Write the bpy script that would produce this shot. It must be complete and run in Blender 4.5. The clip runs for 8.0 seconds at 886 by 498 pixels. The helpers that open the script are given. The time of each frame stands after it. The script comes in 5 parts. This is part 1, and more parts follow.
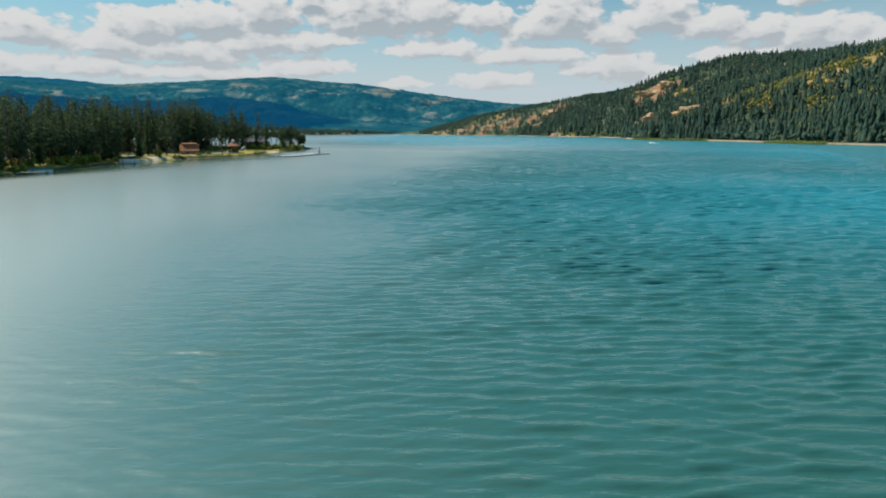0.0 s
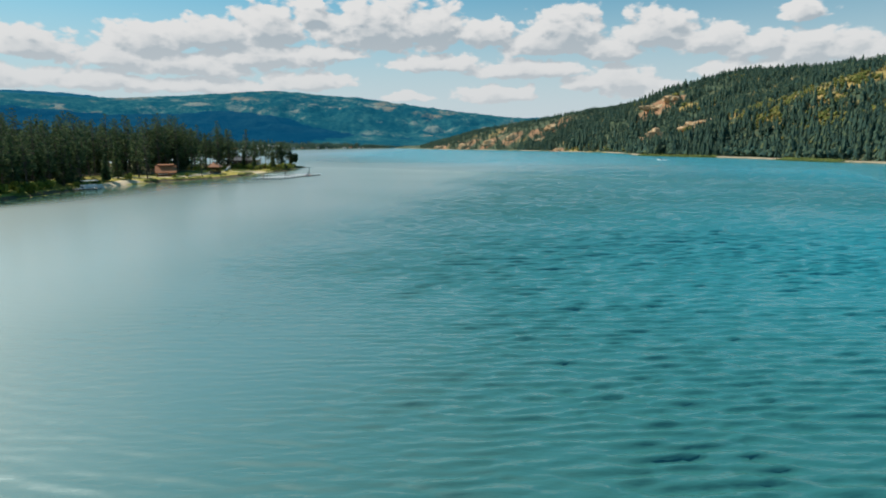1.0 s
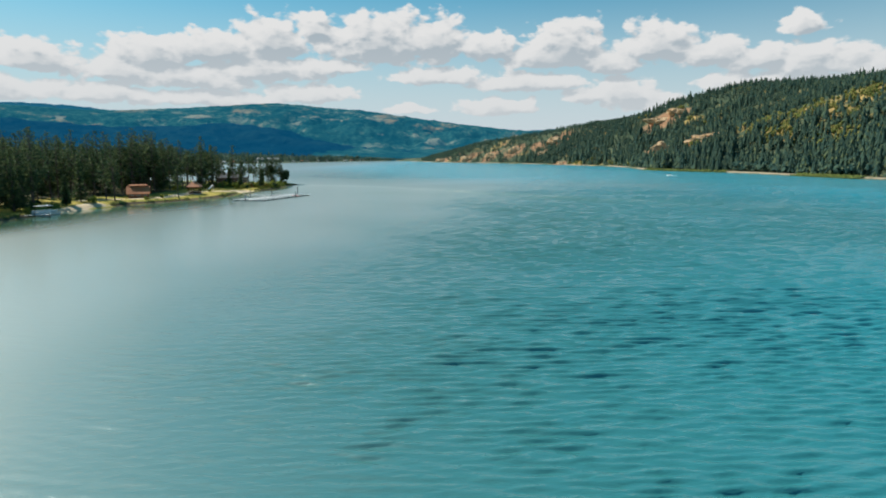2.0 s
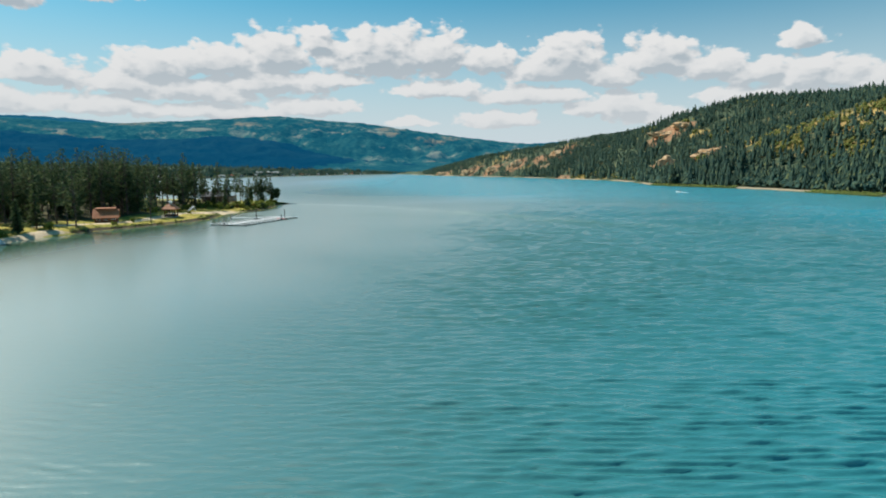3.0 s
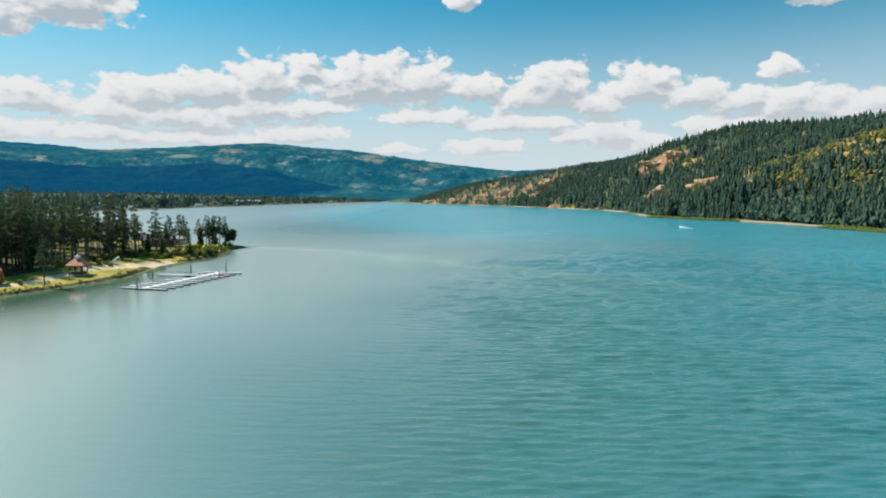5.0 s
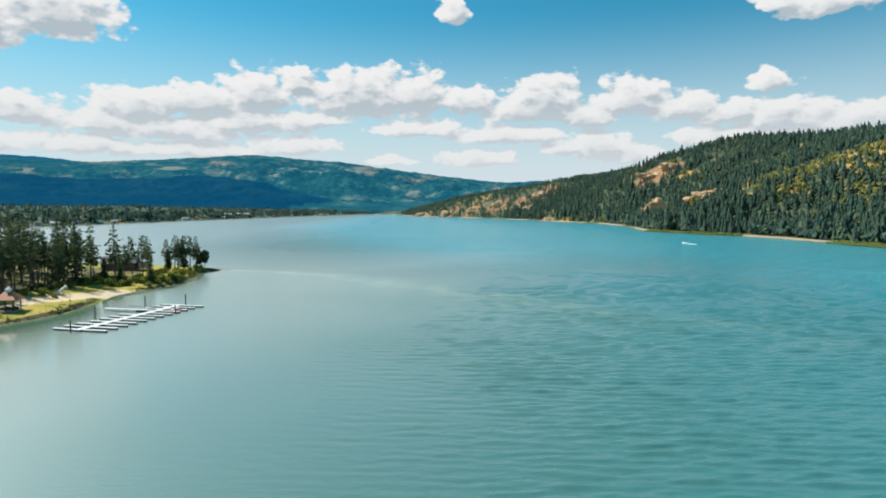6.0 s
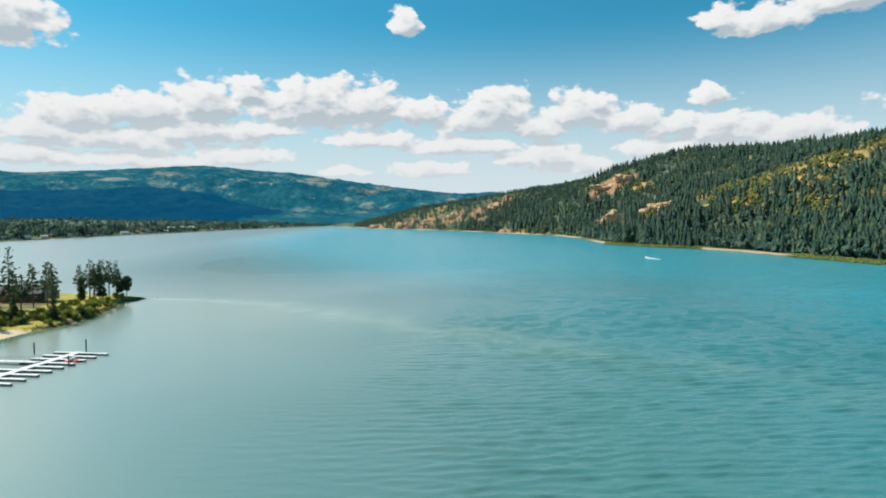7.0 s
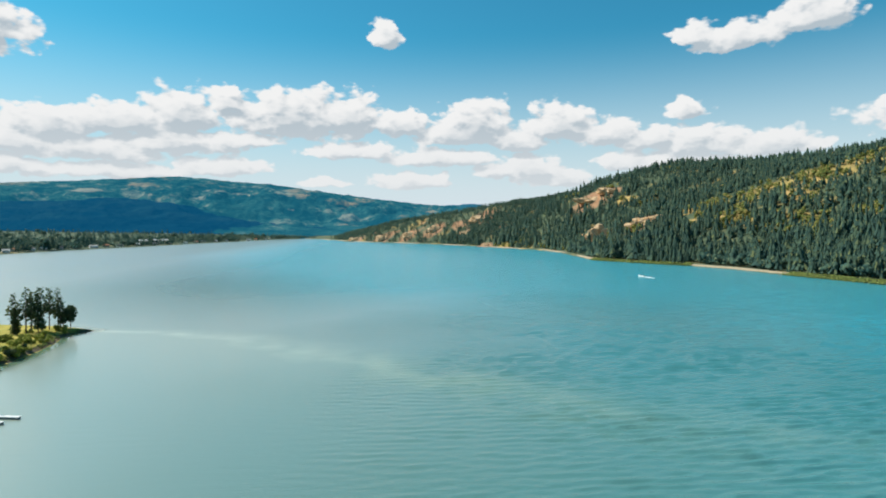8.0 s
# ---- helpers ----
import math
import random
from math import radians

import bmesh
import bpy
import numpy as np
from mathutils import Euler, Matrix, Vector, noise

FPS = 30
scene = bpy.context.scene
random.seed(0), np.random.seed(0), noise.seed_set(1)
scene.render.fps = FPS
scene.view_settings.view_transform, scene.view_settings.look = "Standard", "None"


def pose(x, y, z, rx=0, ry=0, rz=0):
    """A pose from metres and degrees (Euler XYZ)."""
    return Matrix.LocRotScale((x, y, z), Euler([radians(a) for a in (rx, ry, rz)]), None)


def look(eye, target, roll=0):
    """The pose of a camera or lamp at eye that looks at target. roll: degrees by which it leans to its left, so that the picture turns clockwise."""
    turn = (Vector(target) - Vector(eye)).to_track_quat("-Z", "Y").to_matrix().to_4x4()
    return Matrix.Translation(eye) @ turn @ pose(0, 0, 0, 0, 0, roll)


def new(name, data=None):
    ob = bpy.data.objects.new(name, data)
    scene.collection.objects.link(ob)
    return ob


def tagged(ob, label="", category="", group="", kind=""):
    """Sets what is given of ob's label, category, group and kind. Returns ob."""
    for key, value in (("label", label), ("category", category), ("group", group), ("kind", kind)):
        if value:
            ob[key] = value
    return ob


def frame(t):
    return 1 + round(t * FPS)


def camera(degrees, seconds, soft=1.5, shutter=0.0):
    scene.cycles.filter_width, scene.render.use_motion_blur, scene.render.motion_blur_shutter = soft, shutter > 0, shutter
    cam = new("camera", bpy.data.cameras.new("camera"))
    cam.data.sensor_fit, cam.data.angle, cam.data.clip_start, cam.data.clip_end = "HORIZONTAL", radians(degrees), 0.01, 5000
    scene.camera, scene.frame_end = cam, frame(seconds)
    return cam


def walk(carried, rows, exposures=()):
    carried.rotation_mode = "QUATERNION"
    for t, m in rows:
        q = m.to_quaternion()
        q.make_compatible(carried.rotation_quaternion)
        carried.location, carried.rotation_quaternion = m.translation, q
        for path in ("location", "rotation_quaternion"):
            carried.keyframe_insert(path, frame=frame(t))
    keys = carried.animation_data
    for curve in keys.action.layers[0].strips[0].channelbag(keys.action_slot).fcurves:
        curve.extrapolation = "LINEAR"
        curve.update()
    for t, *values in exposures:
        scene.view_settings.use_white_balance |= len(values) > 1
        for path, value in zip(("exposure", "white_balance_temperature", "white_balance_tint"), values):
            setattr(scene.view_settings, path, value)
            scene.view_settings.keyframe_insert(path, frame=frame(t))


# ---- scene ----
FOV = 72.0
cam = camera(FOV, 8.0, soft=1.9)
# seconds, x, y, z, tilt, lean, turn
ROWS = [
    (0.0, -0.00, 0.00, 10.70, 79.102, -0.045, 0.000),
    (0.5, 0.61, 11.66, 12.15, 79.703, -0.003, 0.070),
    (1.0, 1.16, 23.15, 13.48, 80.318, 0.014, 0.149),
    (1.5, 1.57, 34.65, 14.69, 80.872, 0.033, 0.203),
    (3.0, 2.49, 67.77, 18.45, 82.579, 0.095, 0.434),
    (3.5, 2.93, 78.57, 19.77, 83.208, 0.099, 0.399),
    (4.0, 3.79, 89.87, 21.13, 83.837, 0.077, -0.070),
    (4.5, 4.35, 100.74, 22.67, 84.435, 0.108, -0.550),
    (6.0, 5.32, 135.92, 26.68, 86.086, 0.015, -1.427),
    (6.5, 4.93, 147.48, 27.98, 86.583, -0.149, -3.313),
    (7.0, 4.92, 160.70, 29.59, 87.080, -0.233, -5.727),
    (7.5, 4.69, 172.54, 31.31, 87.589, -0.203, -7.353),
    (8.0, 4.69, 184.46, 32.89, 88.170, -0.139, -7.606),
]


def turned(tilt, lean, turn):
    """Tilt up from straight down, lean about the line of sight, turn about z."""
    return Matrix.Rotation(radians(turn), 4, "Z") @ Matrix.Rotation(radians(tilt), 4, "X") @ Matrix.Rotation(radians(lean), 4, "Z")


walk(cam, [(t, Matrix.Translation((x, y, z)) @ turned(a, b, c)) for t, x, y, z, a, b, c in ROWS],
     exposures=[(0.0, 0.0), (0.5, -0.07), (1.0, 0.08), (1.5, 0.12), (4.0, 0.2), (6.0, 0.30), (8.0, 0.34)])

# ---- light ----
SUN_AZ, SUN_EL = -64.0, 46.0      # degrees clockwise from +y, above the horizon

world = bpy.data.worlds.new("sky")
scene.world = world
world.use_nodes = True

# cumulus clouds: azimuth, height of the base, half width, height above the base (degrees)
# the last two are unseen, added to whiten the lake's left by reflection
HIGH_CLOUDS = [(-30.4, 13.3, 4.7, 4.2), (-37.0, 12.0, 4.5, 4.6), (2.3, 16.6, 1.5, 2.0), (29.8, 15.8, 1.8, 1.6), (33.3, 14.8, 3.4, 2.2), (38.5, 15.6, 3.0, 2.6),
               (29.2, 9.7, 1.9, 1.5), (-46.0, 18.0, 9.0, 9.0), (-62.0, 12.0, 9.0, 9.0)]
CUMULUS = [(-20.3, 8.2, 4.6, 2.3), (-15.4, 8.4, 2.9, 3.6), (-11.8, 10.5, 1.8, 1.9), (-6.2, 8.4, 5.4, 4.2), (-1.0, 8.6, 2.8, 3.8), (3.8, 8.7, 2.6, 2.3), (10.6, 8.2, 3.2, 3.7), (9.4, 8.0, 4.6, 2.1), (18.4, 8.2, 3.0, 3.2), (22.8, 7.8, 2.8, 2.0),
           (30.1, 6.6, 3.8, 2.2), (36.0, 6.2, 3.4, 2.0), (-33.2, 6.6, 3.4, 2.2), (-27.6, 6.2, 3.7, 2.1), (-41.0, 7.0, 4.0, 3.4), (-25.0, 7.6, 3.4, 2.2), (14.6, 7.4, 2.4, 1.8), (26.4, 7.0, 2.8, 2.0)]
LOW_CLOUDS = [(-22.5, 5.8, 5.5, 2.0), (-16.1, 6.7, 5.2, 1.9), (-10.2, 7.4, 3.6, 1.2), (-28.8, 4.5, 4.5, 1.4), (-20.3, 4.5, 5.2, 1.2), (-12.2, 5.0, 3.5, 1.5), (-0.9, 6.7, 3.7, 1.3), (7.5, 6.1, 5.2, 1.5),
              (-3.5, 4.1, 2.1, 0.9), (4.9, 4.0, 3.4, 1.4), (12.7, 4.9, 2.3, 1.2), (15.9, 4.6, 2.8, 2.3), (18.6, 4.1, 2.4, 1.5), (24.5, 5.4, 3.0, 1.6), (30.0, 5.0, 4.0, 1.6), (-36.0, 4.4, 4.5, 1.6), (-80.0, 8.0, 10.0, 7.0), (50.0, 7.0, 7.0, 4.0), (64.0, 9.0, 8.0, 5.0)]
CLOUDS = HIGH_CLOUDS + [(a, b, w * 1.12, h) for a, b, w, h in CUMULUS + LOW_CLOUDS]


def cloud_group():
    """How thick the cloud is at an azimuth and a height in degrees."""
    g = bpy.data.node_groups.new("cloud_depth", "ShaderNodeTree")
    g.interface.new_socket("Place", in_out="INPUT", socket_type="NodeSocketVector")
    g.interface.new_socket("Depth", in_out="OUTPUT", socket_type="NodeSocketFloat")
    n, l = g.nodes, g.links
    gi, go = n.new("NodeGroupInput"), n.new("NodeGroupOutput")

    def vm(op, a, b):
        v = n.new("ShaderNodeVectorMath")
        v.operation = op
        for k, s in enumerate((a, b)):
            if s is None:
                continue
            if isinstance(s, tuple):
                v.inputs[k].default_value = s
            else:
                l.new(s, v.inputs[k])
        return v

    # billows push the outline about
    big, small = n.new("ShaderNodeTexNoise"), n.new("ShaderNodeTexNoise")
    big.inputs["Scale"].default_value, big.inputs["Detail"].default_value = 0.55, 5.0
    big.inputs["Roughness"].default_value = 0.5
    stretched = vm("MULTIPLY", gi.outputs[0], (0.75, 1.25, 1.0))
    l.new(stretched.outputs[0], big.inputs["Vector"])
    warp = vm("SUBTRACT", big.outputs["Color"], (0.5, 0.5, 0.5))
    warp = vm("MULTIPLY", warp.outputs[0], (1.7, 1.3, 0.0))
    place = vm("ADD", gi.outputs[0], warp.outputs[0])
    last = None
    for az, base, half, high in CLOUDS:
        d = vm("SUBTRACT", place.outputs[0], (az, base + 0.28 * high, 0.0))
        up = vm("MULTIPLY", d.outputs[0], (1 / half, 1 / (0.72 * high), 0.0))
        down = vm("MULTIPLY", d.outputs[0], (-1 / half, -1 / (0.30 * high + 0.12), 0.0))
        m = vm("MAXIMUM", up.outputs[0], down.outputs[0])
        ln = vm("LENGTH", m.outputs[0], None)
        if last is None:
            last = ln.outputs["Value"]
        else:
            mn = n.new("ShaderNodeMath")
            mn.operation = "SMOOTH_MIN"
            mn.inputs[2].default_value = 0.12
            l.new(last, mn.inputs[0]), l.new(ln.outputs["Value"], mn.inputs[1])
            last = mn.outputs[0]
    small.inputs["Scale"].default_value, small.inputs["Detail"].default_value = 0.95, 4.5
    small.inputs["Roughness"].default_value = 0.52
    l.new(stretched.outputs[0], small.inputs["Vector"])
    rag = n.new("ShaderNodeMath")
    rag.operation = "MULTIPLY_ADD"
    l.new(small.outputs["Fac"], rag.inputs[0])
    rag.inputs[1].default_value, rag.inputs[2].default_value = 0.62, 0.24
    # rounded billows at two sizes
    bent = vm("MULTIPLY", big.outputs["Color"], (1.1, 1.1, 0.0))
    bent = vm("ADD", stretched.outputs[0], bent.outputs[0])
    for scale, weight in ((0.60, -0.50), (1.35, -0.30), (3.0, -0.12)):
        puff = n.new("ShaderNodeTexVoronoi")
        puff.voronoi_dimensions, puff.feature = "2D", "SMOOTH_F1"
        puff.inputs["Scale"].default_value, puff.inputs["Smoothness"].default_value = scale, 0.35
        l.new(bent.outputs[0], puff.inputs["Vector"])
        more = n.new("ShaderNodeMath")
        more.operation = "MULTIPLY_ADD"
        more.inputs[1].default_value = weight
        l.new(puff.outputs["Distance"], more.inputs[0]), l.new(rag.outputs[0], more.inputs[2])
        rag = more
    depth = n.new("ShaderNodeMath")
    depth.operation = "SUBTRACT"
    l.new(rag.outputs[0], depth.inputs[0]), l.new(last, depth.inputs[1])
    out = n.new("ShaderNodeMath")
    out.operation = "ADD"
    out.inputs[1].default_value = 1.0
    l.new(depth.outputs[0], out.inputs[0]), l.new(out.outputs[0], go.inputs[0])
    return g


def build_sky():
    nt = world.node_tree
    n, l = nt.nodes, nt.links
    n.clear()
    out, bg = n.new("ShaderNodeOutputWorld"), n.new("ShaderNodeBackground")
    sky = n.new("ShaderNodeTexSky")
    sky.sky_type, sky.sun_disc = "NISHITA", False
    sky.sun_elevation, sky.sun_rotation = radians(SUN_EL), radians(SUN_AZ % 360)
    sky.air_density, sky.dust_density, sky.ozone_density = 1.0, 0.6, 2.0
    tint = n.new("ShaderNodeMix")
    tint.data_type, tint.blend_type = "RGBA", "MULTIPLY"
    tint.inputs["Factor"].default_value = 1.0
    tint.inputs["B"].default_value = (0.25, 1.05, 1.10, 1)
    l.new(sky.outputs[0], tint.inputs["A"])
    co, sep = n.new("ShaderNodeTexCoord"), n.new("ShaderNodeSeparateXYZ")
    l.new(co.outputs["Generated"], sep.inputs[0])

    def math_node(op, a, b=None, c=None, clamp=False):
        m = n.new("ShaderNodeMath")
        m.operation, m.use_clamp = op, clamp
        for k, s in enumerate((a, b, c)):
            if s is None:
                continue
            if isinstance(s, (int, float)):
                m.inputs[k].default_value = s
            else:
                l.new(s, m.inputs[k])
        return m.outputs[0]

    az = math_node("MULTIPLY", math_node("ARCTAN2", sep.outputs["X"], sep.outputs["Y"]), 57.2958)
    el = math_node("MULTIPLY", math_node("ARCSINE", sep.outputs["Z"]), 57.2958)
    here, sunward = n.new("ShaderNodeCombineXYZ"), n.new("ShaderNodeCombineXYZ")
    l.new(az, here.inputs[0]), l.new(el, here.inputs[1])
    l.new(math_node("ADD", az, -0.5), sunward.inputs[0]), l.new(math_node("ADD", el, 0.75), sunward.inputs[1])
    g = cloud_group()
    a, b = n.new("ShaderNodeGroup"), n.new("ShaderNodeGroup")
    a.node_tree = b.node_tree = g
    l.new(here.outputs[0], a.inputs[0]), l.new(sunward.outputs[0], b.inputs[0])
    ramp = n.new("ShaderNodeMapRange")
    ramp.interpolation_type = "SMOOTHSTEP"
    ramp.inputs["From Min"].default_value, ramp.inputs["From Max"].default_value = 0.0, 0.27
    l.new(a.outputs[0], ramp.inputs["Value"])
    # cloud lying above and towards the sun leaves the undersides grey
    under, relief = n.new("ShaderNodeMapRange"), n.new("ShaderNodeMapRange")
    under.interpolation_type = relief.interpolation_type = "SMOOTHSTEP"
    under.inputs["From Min"].default_value, under.inputs["From Max"].default_value = 0.10, 1.00
    l.new(b.outputs[0], under.inputs["Value"])
    relief.inputs["From Min"].default_value, relief.inputs["From Max"].default_value = -0.32, 0.40
    l.new(math_node("SUBTRACT", b.outputs[0], a.outputs[0]), relief.inputs["Value"])
    shade = math_node("ADD", math_node("MULTIPLY", under.outputs[0], 0.62), math_node("MULTIPLY", relief.outputs[0], 0.60), clamp=True)
    tone = n.new("ShaderNodeMix")
    tone.data_type = "RGBA"
    tone.inputs["A"].default_value, tone.inputs["B"].default_value = (8.7, 8.7, 8.65, 1), (4.1, 4.9, 5.5, 1)
    l.new(shade, tone.inputs["Factor"])
    # haze whitens the sky towards the horizon
    haze = n.new("ShaderNodeMapRange")
    haze.interpolation_type = "SMOOTHSTEP"
    haze.inputs["From Min"].default_value, haze.inputs["From Max"].default_value = 1.0, 18.0
    haze.inputs["To Min"].default_value, haze.inputs["To Max"].default_value = 1.0, 0.0
    l.new(el, haze.inputs["Value"])
    hazed = n.new("ShaderNodeMix")
    hazed.data_type = "RGBA"
    hazed.inputs["B"].default_value = (6.4, 7.3, 7.8, 1)
    l.new(haze.outputs[0], hazed.inputs["Factor"]), l.new(tint.outputs["Result"], hazed.inputs["A"])
    # low clouds are far ones, dulled by the air
    veil = n.new("ShaderNodeMapRange")
    veil.inputs["From Min"].default_value, veil.inputs["From Max"].default_value = 3.0, 10.5
    veil.inputs["To Min"].default_value, veil.inputs["To Max"].default_value = 0.70, 0.10
    l.new(el, veil.inputs["Value"])
    dull = n.new("ShaderNodeMix")
    dull.data_type = "RGBA"
    dull.inputs["B"].default_value = (7.2, 7.55, 7.75, 1)
    l.new(veil.outputs[0], dull.inputs["Factor"]), l.new(tone.outputs["Result"], dull.inputs["A"])
    mix = n.new("ShaderNodeMix")
    mix.data_type = "RGBA"
    l.new(ramp.outputs[0], mix.inputs["Factor"]), l.new(hazed.outputs["Result"], mix.inputs["A"]), l.new(dull.outputs["Result"], mix.inputs["B"])
    l.new(mix.outputs["Result"], bg.inputs["Color"])
    bg.inputs["Strength"].default_value = 0.082
    l.new(bg.outputs[0], out.inputs[0])


build_sky()
sun = new("sun", bpy.data.lights.new("sun", "SUN"))
sun.data.energy, sun.data.angle, sun.data.color = 5.0, radians(0.53), (1.0, 0.95, 0.86)
sun_dir = Vector((math.sin(radians(SUN_AZ)) * math.cos(radians(SUN_EL)), math.cos(radians(SUN_AZ)) * math.cos(radians(SUN_EL)), math.sin(radians(SUN_EL))))
sun.matrix_world = look((0, 0, 400), Vector((0, 0, 400)) - sun_dir)


# ---- materials ----
class Nodes:
    """A material with a Principled surface and short ways to wire it."""

    def __init__(self, name, rough=0.8, metal=0.0, spec=0.3):
        self.m = bpy.data.materials.new(name)
        self.m.use_nodes = True
        self.t = self.m.node_tree
        self.b = self.t.nodes["Principled BSDF"]
        self.b.inputs["Roughness"].default_value = rough
        self.b.inputs["Metallic"].default_value = metal
        self.b.inputs["Specular IOR Level"].default_value = spec
        self.co = self.t.nodes.new("ShaderNodeTexCoord").outputs["Object"]

    def link(self, a, b):
        self.t.links.new(a, b)

    def put(self, v, socket):
        if isinstance(v, (int, float)):
            socket.default_value = v
        elif isinstance(v, tuple):
            socket.default_value = v if len(v) == 4 or socket.type == "VECTOR" else (*v, 1)
        else:
            self.link(v, socket)

    def noise(self, scale, detail=4.0, rough=0.55, stretch=None, kind="Fac"):
        x = self.t.nodes.new("ShaderNodeTexNoise")
        x.inputs["Scale"].default_value, x.inputs["Detail"].default_value, x.inputs["Roughness"].default_value = scale, detail, rough
        self.link(self.mapped(stretch), x.inputs["Vector"])
        return x.outputs[kind]

    def mapped(self, stretch=None, turn=0.0):
        if stretch is None:
            return self.co
        x = self.t.nodes.new("ShaderNodeMapping")
        x.inputs["Scale"].default_value = stretch
        x.inputs["Rotation"].default_value = (0, 0, radians(turn))
        self.link(self.co, x.inputs["Vector"])
        return x.outputs[0]

    def range(self, v, a, b, lo=0.0, hi=1.0):
        x = self.t.nodes.new("ShaderNodeMapRange")
        x.interpolation_type = "SMOOTHSTEP"
        for k, s in zip(("Value", "From Min", "From Max", "To Min", "To Max"), (v, a, b, lo, hi)):
            self.put(s, x.inputs[k])
        return x.outputs[0]

    def mix(self, f, a, b, how="MIX"):
        x = self.t.nodes.new("ShaderNodeMix")
        x.data_type, x.blend_type = "RGBA", how
        self.put(f, x.inputs["Factor"]), self.put(a, x.inputs["A"]), self.put(b, x.inputs["B"])
        return x.outputs["Result"]

    def math(self, op, a, b=0.0):
        x = self.t.nodes.new("ShaderNodeMath")
        x.operation = op
        self.put(a, x.inputs[0]), self.put(b, x.inputs[1])
        return x.outputs[0]

    def attribute(self, name):
        x = self.t.nodes.new("ShaderNodeAttribute")
        x.attribute_name = name
        return x.outputs["Fac"]

    def any(self, which):
        """A random number per object or per loose piece."""
        if which == "object":
            return self.t.nodes.new("ShaderNodeObjectInfo").outputs["Random"]
        return self.t.nodes.new("ShaderNodeNewGeometry").outputs["Random Per Island"]

    def ramp(self, v, stops):
        x = self.t.nodes.new("ShaderNodeValToRGB")
        e = x.color_ramp.elements
        while len(e) < len(stops):
            e.new(0.5)
        for k, (p, c) in enumerate(stops):
            e[k].position, e[k].color = p, (*c, 1)
        self.put(v, x.inputs[0])
        return x.outputs[0]

    def colour(self, v):
        self.put(v, self.b.inputs["Base Color"])
        return self

    def bump(self, h, strength=0.5, distance=0.05):
        x = self.t.nodes.new("ShaderNodeBump")
        x.inputs["Strength"].default_value, x.inputs["Distance"].default_value = strength, distance
        self.put(h, x.inputs["Height"])
        self.link(x.outputs[0], self.b.inputs["Normal"])
        return self


def plain(name, a, b, scale=3.0, rough=0.7, metal=0.0, bump=0.2, distance=0.01, stretch=None):
    """Two tones of one colour broken by grain, with a fine relief."""
    k = Nodes(name, rough, metal)
    f = k.noise(scale, 6.0, 0.62, stretch)
    coarse = k.noise(scale * 0.17, 2.0, 0.5)
    k.colour(k.mix(k.range(k.math("ADD", k.math("MULTIPLY", f, 0.65), k.math("MULTIPLY", coarse, 0.35)), 0.36, 0.64), a, b))
    k.bump(f, bump, distance)
    return k.m


def water_material():
    k = Nodes("lake_water", 0.1, 0.0, 0.5)
    k.b.inputs["IOR"].default_value = 2.0
    k.put((0.85, 0.97, 1.0), k.b.inputs["Specular Tint"])

    # wind ripples and chop, crests lying across the lake
    def crest(scale, stretch, turn, detail, rough):
        x = k.t.nodes.new("ShaderNodeTexNoise")
        x.inputs["Scale"].default_value, x.inputs["Detail"].default_value, x.inputs["Roughness"].default_value = scale, detail, rough
        k.link(k.mapped(stretch, turn), x.inputs["Vector"])
        return k.math("SUBTRACT", x.outputs["Fac"], 0.5)

    chop = crest(0.42, (0.22, 1.0, 1.0), 0.7, 2.0, 0.45)
    ripple = crest(1.9, (0.32, 1.0, 1.0), -3.0, 3.0, 0.55)
    gusts = k.noise(0.012, 3.0, 0.6, (0.45, 1.0, 1.0))
    lee, wind = k.attribute("lee"), k.attribute("wind")
    calm = k.math("MULTIPLY", k.range(gusts, 0.36, 0.62, 0.6, 1.0), k.math("MULTIPLY", k.range(lee, 0.15, 0.75, 1.0, 0.14), k.range(wind, 0.0, 0.8, 0.18, 1.0)))
    h = k.math("ADD", k.math("MULTIPLY", k.math("MULTIPLY", chop, 0.7), k.attribute("open")), k.math("MULTIPLY", ripple, 0.14))
    k.bump(k.math("MULTIPLY", h, calm), 1.0, 1.0)
    # green in the deep, paler mid-lake, a pale shoal trailing off the point
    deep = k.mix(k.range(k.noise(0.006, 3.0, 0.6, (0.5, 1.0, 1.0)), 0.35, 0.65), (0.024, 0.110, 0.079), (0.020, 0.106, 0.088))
    deep = k.mix(k.attribute("mid_tint"), deep, (0.050, 0.122, 0.078))
    # open-lake teal, brightened in the colour to stand in for sky reflection
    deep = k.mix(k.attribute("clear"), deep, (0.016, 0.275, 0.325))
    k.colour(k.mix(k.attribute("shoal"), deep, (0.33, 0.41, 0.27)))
    k.put(k.range(lee, 0.1, 0.6, 0.2, 0.1), k.b.inputs["Roughness"])
    # broad sheen of the sun's glitter, imitated by a rough coat masked by place
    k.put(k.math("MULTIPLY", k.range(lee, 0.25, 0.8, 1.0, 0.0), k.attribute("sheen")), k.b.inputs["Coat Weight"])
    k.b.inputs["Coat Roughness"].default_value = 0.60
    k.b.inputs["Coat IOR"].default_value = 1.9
    return k.m


